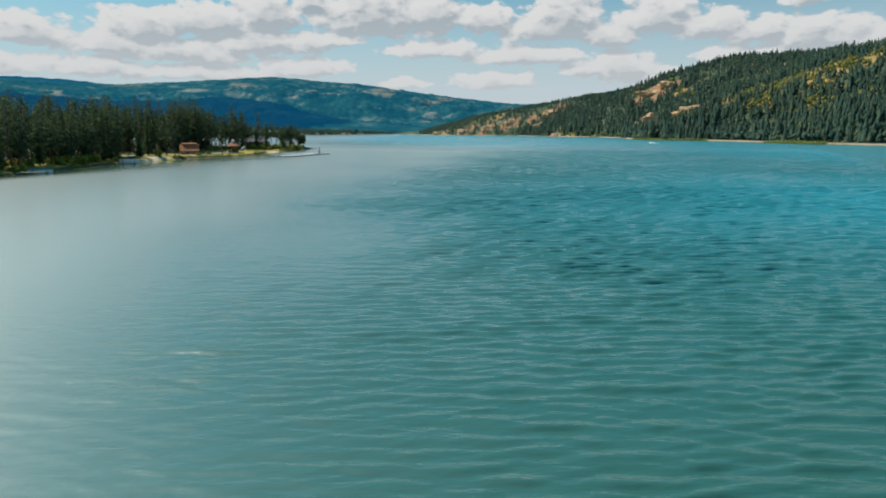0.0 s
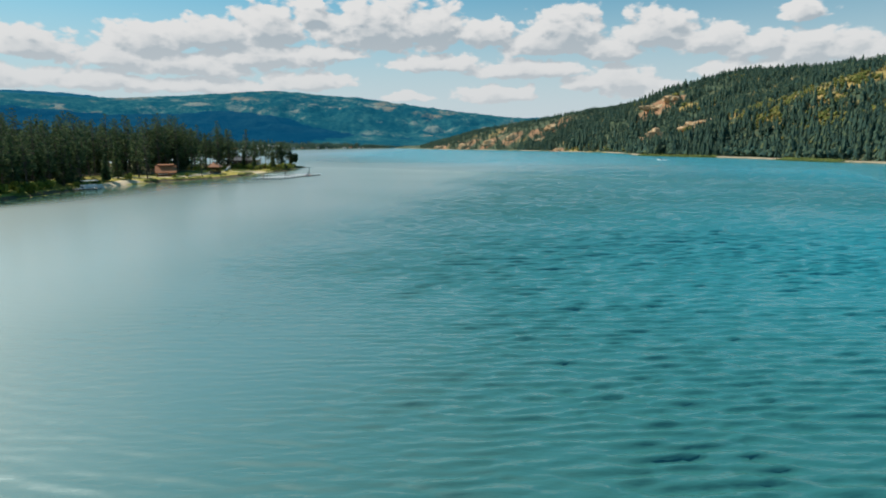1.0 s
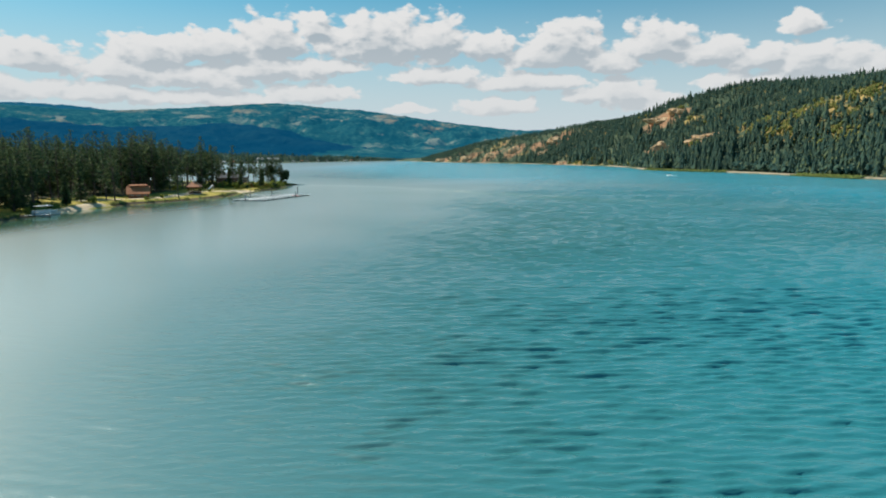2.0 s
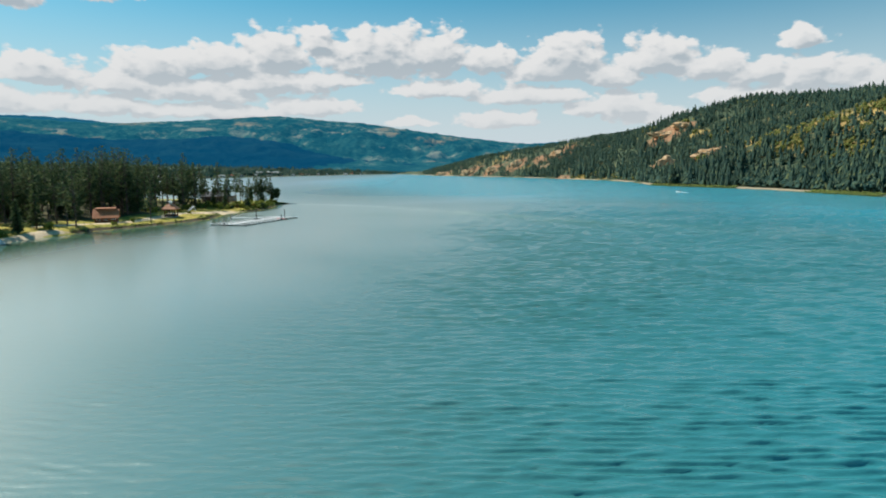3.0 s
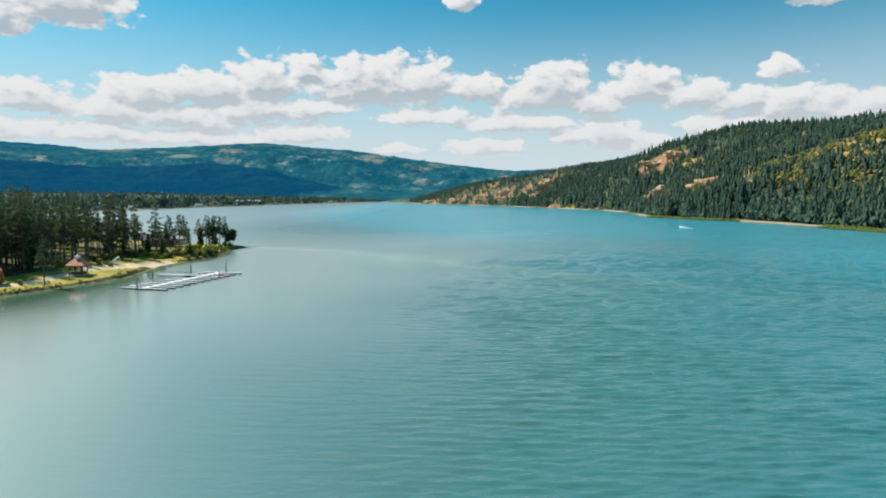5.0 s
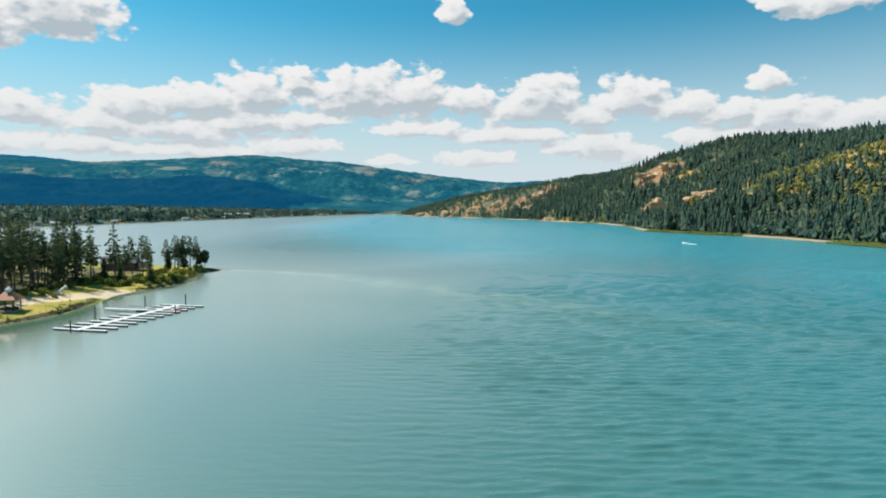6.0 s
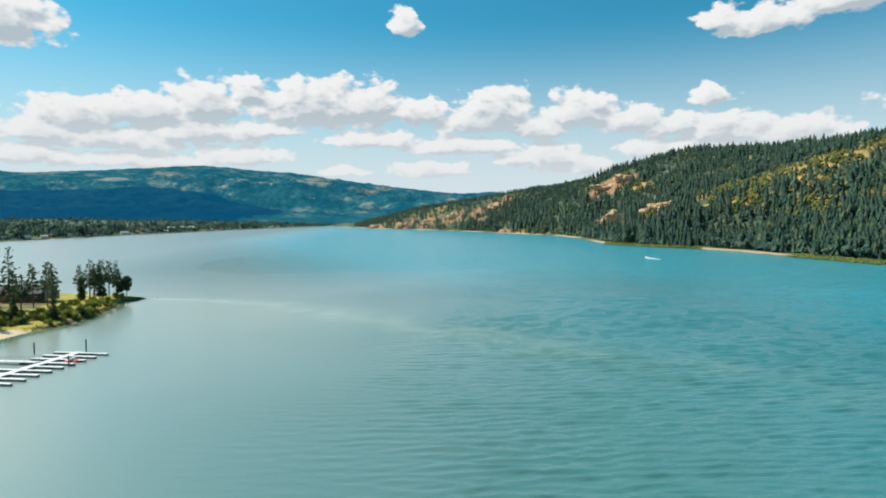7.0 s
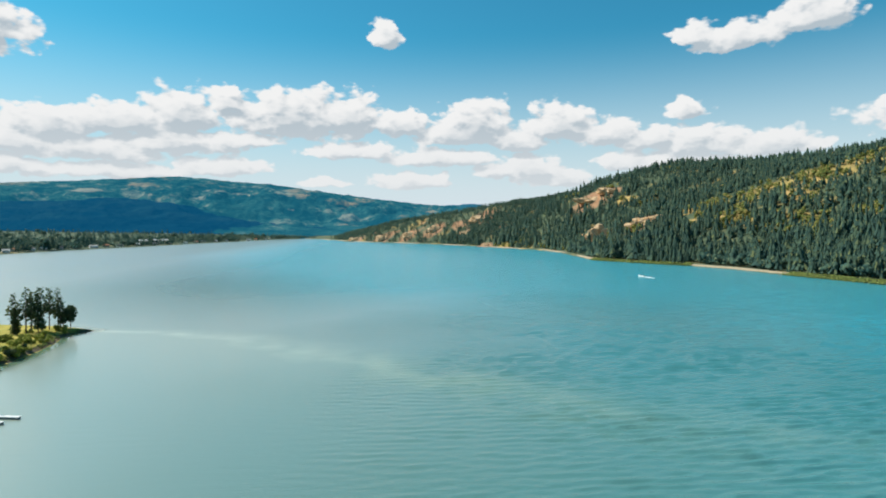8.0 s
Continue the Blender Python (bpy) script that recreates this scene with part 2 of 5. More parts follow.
def ground_material():
    """Grass, bare sand and forest litter, laid by what grows at each place."""
    k = Nodes("lakeside_ground", 0.95)
    fine, mid = k.noise(1.6, 8.0, 0.65), k.noise(0.16, 4.0, 0.6)
    grass = k.mix(k.range(mid, 0.35, 0.65), (0.36, 0.31, 0.04), (0.60, 0.44, 0.09))
    grass = k.mix(k.range(fine, 0.3, 0.7, 0.0, 0.7), grass, (0.10, 0.14, 0.02))
    sand = k.mix(k.range(fine, 0.3, 0.7), (0.54, 0.41, 0.25), (0.70, 0.57, 0.39))
    litter = k.mix(k.range(fine, 0.3, 0.7), (0.05, 0.045, 0.02), (0.13, 0.12, 0.045))
    edge = k.math("ADD", k.math("MULTIPLY", k.math("SUBTRACT", mid, 0.5), 0.9), k.math("MULTIPLY", k.math("SUBTRACT", fine, 0.5), 0.5))
    c = k.mix(k.range(k.math("ADD", k.attribute("litter"), edge), 0.35, 0.65), grass, litter)
    c = k.mix(k.range(k.math("ADD", k.attribute("sand"), edge), 0.40, 0.62), c, sand)
    c = k.mix(k.range(k.math("ADD", k.attribute("bank"), edge), 0.45, 0.65), c, (0.10, 0.075, 0.04))
    k.colour(c).bump(fine, 0.7, 0.25)
    return k.m


def hill_material():
    """Dry golden grass, rusty rock and brown litter on the wooded slope."""
    k = Nodes("hillside_ground", 0.95)
    fine, mid = k.noise(0.35, 8.0, 0.65), k.noise(0.03, 4.0, 0.6)
    dry = k.mix(k.range(mid, 0.35, 0.65), (0.52, 0.34, 0.13), (0.42, 0.32, 0.10))
    dry = k.mix(k.range(fine, 0.35, 0.7), dry, (0.20, 0.15, 0.05))
    rock = k.mix(k.range(fine, 0.32, 0.66), (0.38, 0.20, 0.10), (0.25, 0.15, 0.085))
    litter = k.mix(k.range(fine, 0.3, 0.7), (0.045, 0.075, 0.048), (0.10, 0.13, 0.065))
    edge = k.math("ADD", k.math("MULTIPLY", k.math("SUBTRACT", mid, 0.5), 0.9), k.math("MULTIPLY", k.math("SUBTRACT", fine, 0.5), 0.8))
    c = k.mix(k.range(k.math("ADD", k.attribute("dry"), edge), 0.35, 0.6), litter, dry)
    c = k.mix(k.range(k.math("ADD", k.attribute("rock"), edge), 0.35, 0.6), c, rock)
    c = k.mix(k.range(k.math("ADD", k.attribute("sand"), edge), 0.4, 0.6), c, (0.36, 0.29, 0.19))
    k.colour(c).bump(fine, 0.8, 1.5)
    return k.m


def mountain_material(name, dark, light, field, glow, bare=0.572):
    k = Nodes(name, 1.0, 0.0, 0.0)
    fine, mid, big = k.noise(0.03, 7.0, 0.72), k.noise(0.0062, 6.0, 0.66, (1.0, 1.0, 2.0)), k.noise(0.0016, 4.0, 0.55)
    c = k.mix(k.range(k.math("ADD", k.math("MULTIPLY", fine, 0.45), k.math("MULTIPLY", mid, 0.55)), 0.40, 0.64), dark, light)
    # lower slopes kept dark: cloud shadow put into the colour
    c = k.mix(k.range(k.math("ADD", big, k.math("MULTIPLY", k.math("SUBTRACT", k.attribute("open"), 0.5), 0.30)), 0.38, 0.62, 0.0, 0.9), k.mix(0.7, c, dark), c)
    # hay fields and cut blocks, and rusty slopes here and there
    open_land = k.range(k.math("ADD", k.math("MULTIPLY", mid, 0.55), k.math("ADD", k.math("MULTIPLY", big, 0.25), k.math("MULTIPLY", fine, 0.2))), bare - 0.05, bare + 0.06, 0.0, 0.8)
    c = k.mix(k.math("MULTIPLY", open_land, k.attribute("open")), c, k.mix(k.range(k.noise(0.0027, 2.0), 0.45, 0.6), field, (field[0] * 1.15, field[1] * 0.75, field[2] * 0.5)))
    rag = k.math("ADD", k.attribute("field"), k.math("MULTIPLY", k.math("SUBTRACT", mid, 0.5), 2.2))
    c = k.mix(k.range(rag, 0.55, 0.95, 0.0, 0.8), c, field)
    k.colour(c).bump(k.math("ADD", fine, mid), 1.0, 16.0)
    # haze before the far range, put in as a blue glow of the surface
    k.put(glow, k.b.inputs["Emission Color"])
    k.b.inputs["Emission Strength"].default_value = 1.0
    return k.m


def see_through(k, c, share):
    """Leaves and needles glow a little when lit from behind."""
    tr, mx = k.t.nodes.new("ShaderNodeBsdfTranslucent"), k.t.nodes.new("ShaderNodeMixShader")
    mx.inputs[0].default_value = share
    k.put(c, tr.inputs["Color"])
    out = k.t.nodes["Material Output"]
    k.link(k.b.outputs[0], mx.inputs[1]), k.link(tr.outputs[0], mx.inputs[2]), k.link(mx.outputs[0], out.inputs["Surface"])


def needle_material(name, dark, light, tip):
    k = Nodes(name, 0.75, 0.0, 0.2)
    piece, tree = k.any("island"), k.any("object")
    c = k.ramp(piece, [(0.0, dark), (0.6, light), (1.0, tip)])
    c = k.mix(k.range(tree, 0.0, 1.0, 0.0, 0.55), c, k.mix(0.5, c, (0.12, 0.13, 0.03)))
    k.colour(c)
    see_through(k, c, 0.42)
    return k.m


def woods_material(name, stops):
    k = Nodes(name, 0.85, 0.0, 0.15)
    fine = k.noise(1.1, 4.0, 0.65)
    c = k.ramp(k.any("island"), stops)
    k.colour(k.mix(k.range(fine, 0.35, 0.7), c, k.mix(0.35, c, (0.010, 0.024, 0.018))))
    flat = k.t.nodes.new("ShaderNodeNewGeometry").outputs["Normal"]
    half, up, unit = (k.t.nodes.new("ShaderNodeVectorMath") for _ in range(3))
    half.operation, up.operation, unit.operation = "SCALE", "ADD", "NORMALIZE"
    half.inputs["Scale"].default_value, up.inputs[1].default_value = 0.75, (-0.12, -0.12, 0.5)
    k.link(flat, half.inputs[0]), k.link(half.outputs[0], up.inputs[0]), k.link(up.outputs[0], unit.inputs[0])
    k.link(unit.outputs[0], k.b.inputs["Normal"])
    see_through(k, c, 0.35)
    return k.m


WATER = water_material()
GROUND = ground_material()
HILL = hill_material()
NEEDLES = needle_material("pine_needles", (0.052, 0.096, 0.054), (0.115, 0.17, 0.085), (0.23, 0.27, 0.12))
FIR = needle_material("fir_needles", (0.050, 0.095, 0.050), (0.10, 0.15, 0.068), (0.17, 0.21, 0.085))
LEAVES = needle_material("shrub_leaves", (0.13, 0.18, 0.03), (0.27, 0.31, 0.05), (0.45, 0.44, 0.10))
AUTUMN = needle_material("browning_leaves", (0.16, 0.09, 0.03), (0.34, 0.20, 0.05), (0.42, 0.32, 0.09))
DARKLEAF = needle_material("broadleaf_leaves", (0.030, 0.060, 0.034), (0.055, 0.092, 0.045), (0.09, 0.13, 0.055))
BARK = plain("bark", (0.08, 0.066, 0.055), (0.19, 0.148, 0.115), 4.0, 0.95, 0.0, 0.6, 0.04, (1, 1, 0.25))
# conifer greens with the blue of haze mixed into the colour
WOODS = woods_material("hill_woods", [(0.0, (0.044, 0.098, 0.084)), (0.5, (0.076, 0.142, 0.106)), (0.85, (0.115, 0.178, 0.108)), (1.0, (0.19, 0.225, 0.10))])
BROAD = woods_material("hill_broadleaf", [(0.0, (0.07, 0.12, 0.03)), (0.4, (0.18, 0.24, 0.06)), (0.75, (0.35, 0.32, 0.09)), (1.0, (0.50, 0.35, 0.12))])
FARWOODS = woods_material("far_woods", [(0.0, (0.028, 0.085, 0.078)), (0.5, (0.062, 0.135, 0.108)), (0.85, (0.12, 0.19, 0.12)), (1.0, (0.25, 0.28, 0.15))])
REED = woods_material("reeds", [(0.0, (0.16, 0.23, 0.06)), (1.0, (0.36, 0.40, 0.12))])
DOCK = plain("pale_decking", (0.62, 0.62, 0.60), (0.76, 0.76, 0.74), 2.0, 0.6)
FLOAT = plain("grey_float", (0.16, 0.16, 0.16), (0.26, 0.26, 0.25), 2.0, 0.6)
STEEL = plain("dark_steel_pile", (0.05, 0.05, 0.055), (0.12, 0.10, 0.09), 3.0, 0.55, 0.4)
WHITE = plain("white_paint", (0.74, 0.74, 0.72), (0.82, 0.82, 0.80), 2.0, 0.45)
RED = plain("red_plastic", (0.50, 0.06, 0.05), (0.62, 0.10, 0.08), 2.0, 0.4)
LOGS = plain("stained_logs", (0.13, 0.055, 0.03), (0.21, 0.09, 0.05), 3.0, 0.8, 0.0, 0.5, 0.02, (0.2, 0.2, 3))
ROOF_RUST = plain("rust_red_roofing", (0.42, 0.15, 0.06), (0.54, 0.21, 0.09), 1.2, 0.55)
ROOF_GREY = plain("grey_shingles", (0.10, 0.10, 0.105), (0.17, 0.165, 0.16), 3.0, 0.9)
SIDING = plain("brown_siding", (0.10, 0.07, 0.05), (0.17, 0.12, 0.085), 2.0, 0.8)
PALE_WALL = plain("pale_siding", (0.60, 0.57, 0.52), (0.74, 0.71, 0.66), 1.0, 0.7)
TAN_WALL = plain("tan_siding", (0.42, 0.33, 0.24), (0.54, 0.44, 0.33), 1.0, 0.7)
CONCRETE = plain("concrete", (0.36, 0.35, 0.33), (0.48, 0.47, 0.44), 1.5, 0.9)
GREEN_ROOF = plain("green_metal_roof", (0.10, 0.24, 0.17), (0.15, 0.32, 0.23), 1.5, 0.5)
ROCK = plain("tan_rock", (0.46, 0.27, 0.13), (0.78, 0.57, 0.35), 0.35, 0.95, 0.0, 0.9, 0.6)
GLASS = Nodes("window_glass", 0.05, 0.0, 0.8).colour((0.02, 0.025, 0.03)).m
FOAM = plain("foam", (0.70, 0.74, 0.74), (0.82, 0.85, 0.85), 2.0, 0.6)
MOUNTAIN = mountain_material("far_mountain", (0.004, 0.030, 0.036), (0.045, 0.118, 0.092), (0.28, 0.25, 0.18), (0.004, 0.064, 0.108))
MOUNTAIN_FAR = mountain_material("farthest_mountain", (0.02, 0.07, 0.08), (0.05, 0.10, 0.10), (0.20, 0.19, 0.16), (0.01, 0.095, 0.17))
# navy slope colour that imitates cloud shadow on the mountains
SHADOW_RIDGE = mountain_material("cloud_shadow_ridge", (0.004, 0.024, 0.032), (0.014, 0.045, 0.045), (0.10, 0.12, 0.10), (0.0, 0.042, 0.105), 0.70)


# ---- building helpers ----
def mesh_from(name, verts, faces, mat, smooth=False):
    me = bpy.data.meshes.new(name)
    me.from_pydata([tuple(v) for v in verts], [], [tuple(f) for f in faces])
    me.materials.append(mat)
    if smooth:
        me.polygons.foreach_set("use_smooth", [True] * len(me.polygons))
    me.update()
    return me


def mesh_tris(name, v, f, mat, smooth=False):
    """A mesh from numpy arrays of corners and triangles."""
    me = bpy.data.meshes.new(name)
    v, f = np.asarray(v, np.float32), np.asarray(f, np.int32)
    me.vertices.add(len(v)), me.loops.add(f.size), me.polygons.add(len(f))
    me.vertices.foreach_set("co", v.ravel())
    me.loops.foreach_set("vertex_index", f.ravel())
    me.polygons.foreach_set("loop_start", np.arange(0, f.size, 3, dtype=np.int32))
    me.materials.append(mat)
    me.update(calc_edges=True)
    if smooth:
        me.polygons.foreach_set("use_smooth", np.ones(len(f), bool))
    return me


def part(name, bm, mat, parent, label="", bevel=0.0):
    """One mesh object under a thing or a part."""
    if isinstance(bm, bmesh.types.BMesh):
        if bevel:
            bmesh.ops.bevel(bm, geom=bm.edges[:], offset=bevel, segments=1, affect="EDGES")
        me = bpy.data.meshes.new(name)
        bm.to_mesh(me)
        bm.free()
        me.materials.append(mat)
    else:
        me = bm
    ob = new(name, me)
    ob.parent = parent
    return tagged(ob, label)


def thing(name, label, category, group="", at=None):
    e = tagged(new(name), label, category, group)
    if at is not None:
        e.matrix_basis = at
    return e


def box(x0, x1, y0, y1, z0, z1, bm=None):
    bm = bm or bmesh.new()
    bmesh.ops.create_cube(bm, size=1.0, matrix=Matrix.Translation(((x0 + x1) / 2, (y0 + y1) / 2, (z0 + z1) / 2)) @ Matrix.Diagonal((x1 - x0, y1 - y0, z1 - z0, 1)))
    return bm


def tube(a, b, r0, r1=None, n=8, bm=None):
    bm = bm or bmesh.new()
    a, b = Vector(a), Vector(b)
    d = b - a
    m = Matrix.Translation((a + b) / 2) @ d.to_track_quat("Z", "Y").to_matrix().to_4x4()
    bmesh.ops.create_cone(bm, cap_ends=True, segments=n, radius1=r0, radius2=r0 if r1 is None else r1, depth=d.length, matrix=m)
    return bm


def prism(outline, y0, y1, bm=None):
    """An outline in x and z drawn out along y."""
    bm = bm or bmesh.new()
    a = [bm.verts.new((x, y0, z)) for x, z in outline]
    b = [bm.verts.new((x, y1, z)) for x, z in outline]
    bm.faces.new(a[::-1]), bm.faces.new(b)
    for k in range(len(a)):
        j = (k + 1) % len(a)
        bm.faces.new((a[k], a[j], b[j], b[k]))
    bmesh.ops.recalc_face_normals(bm, faces=bm.faces[:])
    return bm


def fbm(x, y, size, octaves=4, seed=0.0):
    """Rolling noise about 0, on numpy arrays."""
    rng = np.random.RandomState(int(seed) + 11)
    out, amp = np.zeros_like(x, dtype=float), 1.0
    for _ in range(octaves):
        for _ in range(3):
            a, p, q = rng.uniform(0, 6.283), rng.uniform(0, 6.283), rng.uniform(0, 6.283)
            u = (x * math.cos(a) + y * math.sin(a)) / size * 6.283
            w = (-x * math.sin(a) + y * math.cos(a)) / size * 6.283
            out = out + amp * np.sin(u + p + 1.3 * np.sin(0.7 * w + q)) / 3
        size, amp = size * 0.49, amp * 0.52
    return out


def grid_mesh(name, X, Y, Z, mat, fields=()):
    """A quad sheet over 2D arrays, with named numbers at its corners."""
    r, c = X.shape
    me = bpy.data.meshes.new(name)
    k = np.arange(r * c).reshape(r, c)
    q = np.stack([k[:-1, :-1], k[:-1, 1:], k[1:, 1:], k[1:, :-1]], -1).reshape(-1, 4).astype(np.int32)
    me.vertices.add(r * c), me.loops.add(q.size), me.polygons.add(len(q))
    me.vertices.foreach_set("co", np.stack([X, Y, Z], -1).astype(np.float32).ravel())
    me.loops.foreach_set("vertex_index", q.ravel())
    me.polygons.foreach_set("loop_start", np.arange(0, q.size, 4, dtype=np.int32))
    me.update(calc_edges=True)
    me.polygons.foreach_set("use_smooth", np.ones(len(q), bool))
    me.materials.append(mat)
    for n, v in fields:
        a = me.attributes.new(n, "FLOAT", "POINT")
        a.data.foreach_set("value", np.asarray(v, np.float32).ravel())
    return me


def to_line(X, Y, pts):
    """Distance to a polyline."""
    best = np.full(X.shape, 1e9)
    for (ax, ay), (bx, by) in zip(pts[:-1], pts[1:]):
        dx, dy = bx - ax, by - ay
        t = np.clip(((X - ax) * dx + (Y - ay) * dy) / (dx * dx + dy * dy), 0, 1)
        best = np.minimum(best, np.hypot(X - ax - t * dx, Y - ay - t * dy))
    return best


def inside(X, Y, pts):
    hit = np.zeros(X.shape, bool)
    for (ax, ay), (bx, by) in zip(pts, pts[1:] + pts[:1]):
        if ay == by:
            continue
        c = ((ay > Y) != (by > Y)) & (X < (bx - ax) * (Y - ay) / (by - ay) + ax)
        hit ^= c
    return hit


# ---- the lie of the land ----
POINT_SHORE = [(-128, -60), (-117, 60), (-110, 120), (-108, 149), (-106, 168), (-107, 192), (-109, 214), (-107, 232), (-102, 249), (-96, 262), (-89, 281), (-86, 290),
               (-87, 305), (-89, 320), (-87, 331), (-83, 340), (-82, 354), (-84, 374), (-87, 386), (-84, 394.5), (-82.3, 397), (-88, 400.5), (-97, 405), (-112, 409), (-140, 418), (-190, 428), (-270, 436), (-420, 420)]
POINT_LAND = POINT_SHORE + [(-520, 300), (-520, -60)]
PATH = [(-116, 244), (-110, 256), (-105, 266), (-102, 277), (-100, 290), (-99, 303), (-96, 313), (-91, 319)]
COVE = [(-109.5, 219), (-109.2, 229), (-108.6, 237)]
BEACH = [(-101, 306), (-97, 314), (-92, 320), (-89, 323)]


def shore_gap(X, Y):
    """Metres inland of the point's shore, negative over the water."""
    d = to_line(X, Y, POINT_SHORE)
    return np.where(inside(X, Y, POINT_LAND), d, -d)


def point_height(X, Y):
    g = shore_gap(X, Y)
    bank = 0.75 + 0.35 * np.sin(Y * 0.11)
    flat = np.clip((to_line(X, Y, BEACH) - 3) / 8, 0, 1)
    land = (0.25 + bank * flat) * (1 - np.exp(-np.maximum(g, 0) / 1.4)) + np.minimum(np.maximum(g, 0) * 0.035, 4.0)
    land = land + 0.10 * fbm(X, Y, 14.0, 3, 1) * np.clip(g / 4, 0, 1)
    return np.where(g > 0, land, np.maximum(g * 0.25, -5.0))


# the far bank: y, x of the shore, height of the crest, steepness
RIGHT = [(200, 420, 132, 0.47), (300, 350, 134, 0.47), (456, 327, 136, 0.47), (500, 313, 136, 0.47), (554, 318, 137, 0.47), (640, 343, 146, 0.47), (700, 345, 149, 0.47), (760, 308, 151, 0.46), (801, 286, 152, 0.45), (900, 277, 151, 0.44),
         (1000, 280, 149, 0.45), (1113, 284, 149, 0.56), (1200, 265, 152, 0.66), (1260, 249, 152, 0.68), (1300, 237, 147, 0.65), (1350, 222, 129, 0.50), (1400, 207, 119, 0.45), (1443, 194, 117, 0.46), (1567, 156, 104, 0.58), (1700, 80, 82, 0.60), (1905, -24, 56, 0.55),
         (2150, -85, 30, 0.40), (2311, -130, 13, 0.3), (2450, -190, 8, 0.2), (2700, -300, 8, 0.2)]


def along(y, k):
    return np.interp(y, [r[0] for r in RIGHT], [r[k] for r in RIGHT])


def apron(y):
    """Width of the flat strip of reeds, sand and trees before the slope."""
    return np.interp(y, [440, 480, 543, 596, 664, 711, 760, 818, 900, 1000], [0, 4, 12, 28, 46, 56, 46, 34, 14, 0])


def right_height(x, y):
    d = x - along(y, 1)
    edge = d + apron(y)
    top = along(y, 2)
    rise = np.maximum(d - 14, 0.01) * along(y, 3)
    h = (rise ** -4.0 + top ** -4.0) ** -0.25 + 0.02 * np.clip(d - 250, 0, 800)
    rough = np.clip(d / 60, 0, 1) * np.clip(top / 100, 0.2, 1)
    h = h + rough * (3.2 * fbm(x, y, 210, 4, 3) + 1.2 * fbm(x, y, 38, 3, 4))
    # a low bank and a shelf at the water
    h = h + np.clip(edge / 4.0, 0, 1) * 1.6
    return np.where(edge < 0, np.maximum(edge * 0.2, -4.0), h)


# clearings on the slope, of bare rock and of dry grass: x, y, half lengths
ROCKY = [(408, 1200, 34, 34), (430, 1194, 20, 20), (331, 998, 20, 26), (338, 898, 12, 18), (368, 938, 22, 20), (387, 936, 16, 14), (275, 1552, 36, 44), (235, 1500, 22, 30), (-10, 1908, 26, 26), (60, 1790, 30, 28),
         (120, 1705, 22, 26), (180, 1640, 26, 30), (240, 1330, 14, 24), (300, 1420, 14, 18), (230, 1600, 16, 18)]
DRY = [(320, 1590, 20, 24), (255, 1260, 12, 20), (429, 876, 13, 20), (445, 842, 14, 22), (399, 792, 9, 24), (389, 840, 10, 16), (415, 907, 11, 14), (477, 844, 15, 18), (504, 819, 22, 14), (512, 789, 20, 14),
       (455, 670, 9, 20), (462, 780, 10, 26), (430, 730, 8, 20), (560, 800, 22, 14), (590, 760, 26, 16), (520, 660, 13, 18), (540, 720, 14, 14), (600, 690, 22, 16), (430, 1130, 12, 14), (370, 1440, 16, 16),
       (340, 1500, 16, 18), (150, 1760, 18, 22)]
# groves of yellowing broadleaf trees: x, y, spread, count
GROVES = [(421, 719, 13, 60), (405, 676, 11, 55), (399, 705, 10, 40), (400, 790, 11, 40), (456, 672, 11, 40), (430, 862, 14, 45), (447, 838, 13, 40), (505, 815, 16, 40), (376, 640, 9, 30)]


def clearing(x, y, which):
    out = np.zeros_like(x, dtype=float)
    for cx, cy, rx, ry in ROCKY if which == "rock" else DRY:
        out = np.maximum(out, 1.15 - np.hypot((x - cx) / rx, (y - cy) / ry) * (0.62 if which == "rock" else 0.50))
    return np.clip(out, 0, 1)


FAR_LEFT = [(300, -640), (600, -590), (800, -560), (987, -520), (1095, -488), (1240, -478), (1367, -447), (1584, -409), (1830, -371), (2190, -296), (2330, -265), (2450, -215), (2600, -190)]


def far_left_height(x, y):
    xs = np.interp(y, [p[0] for p in FAR_LEFT], [p[1] for p in FAR_LEFT])
    d = np.maximum(xs - x, 0)
    return np.where(x > xs, -1.5, 1.0 + 9 * (1 - np.exp(-d / 160)) + 0.022 * np.minimum(d, 900) + 1.5 * fbm(x, y, 190, 3, 7) * np.clip(d / 60, 0, 1))


WAVE = 1.1      # how rough the lake lies


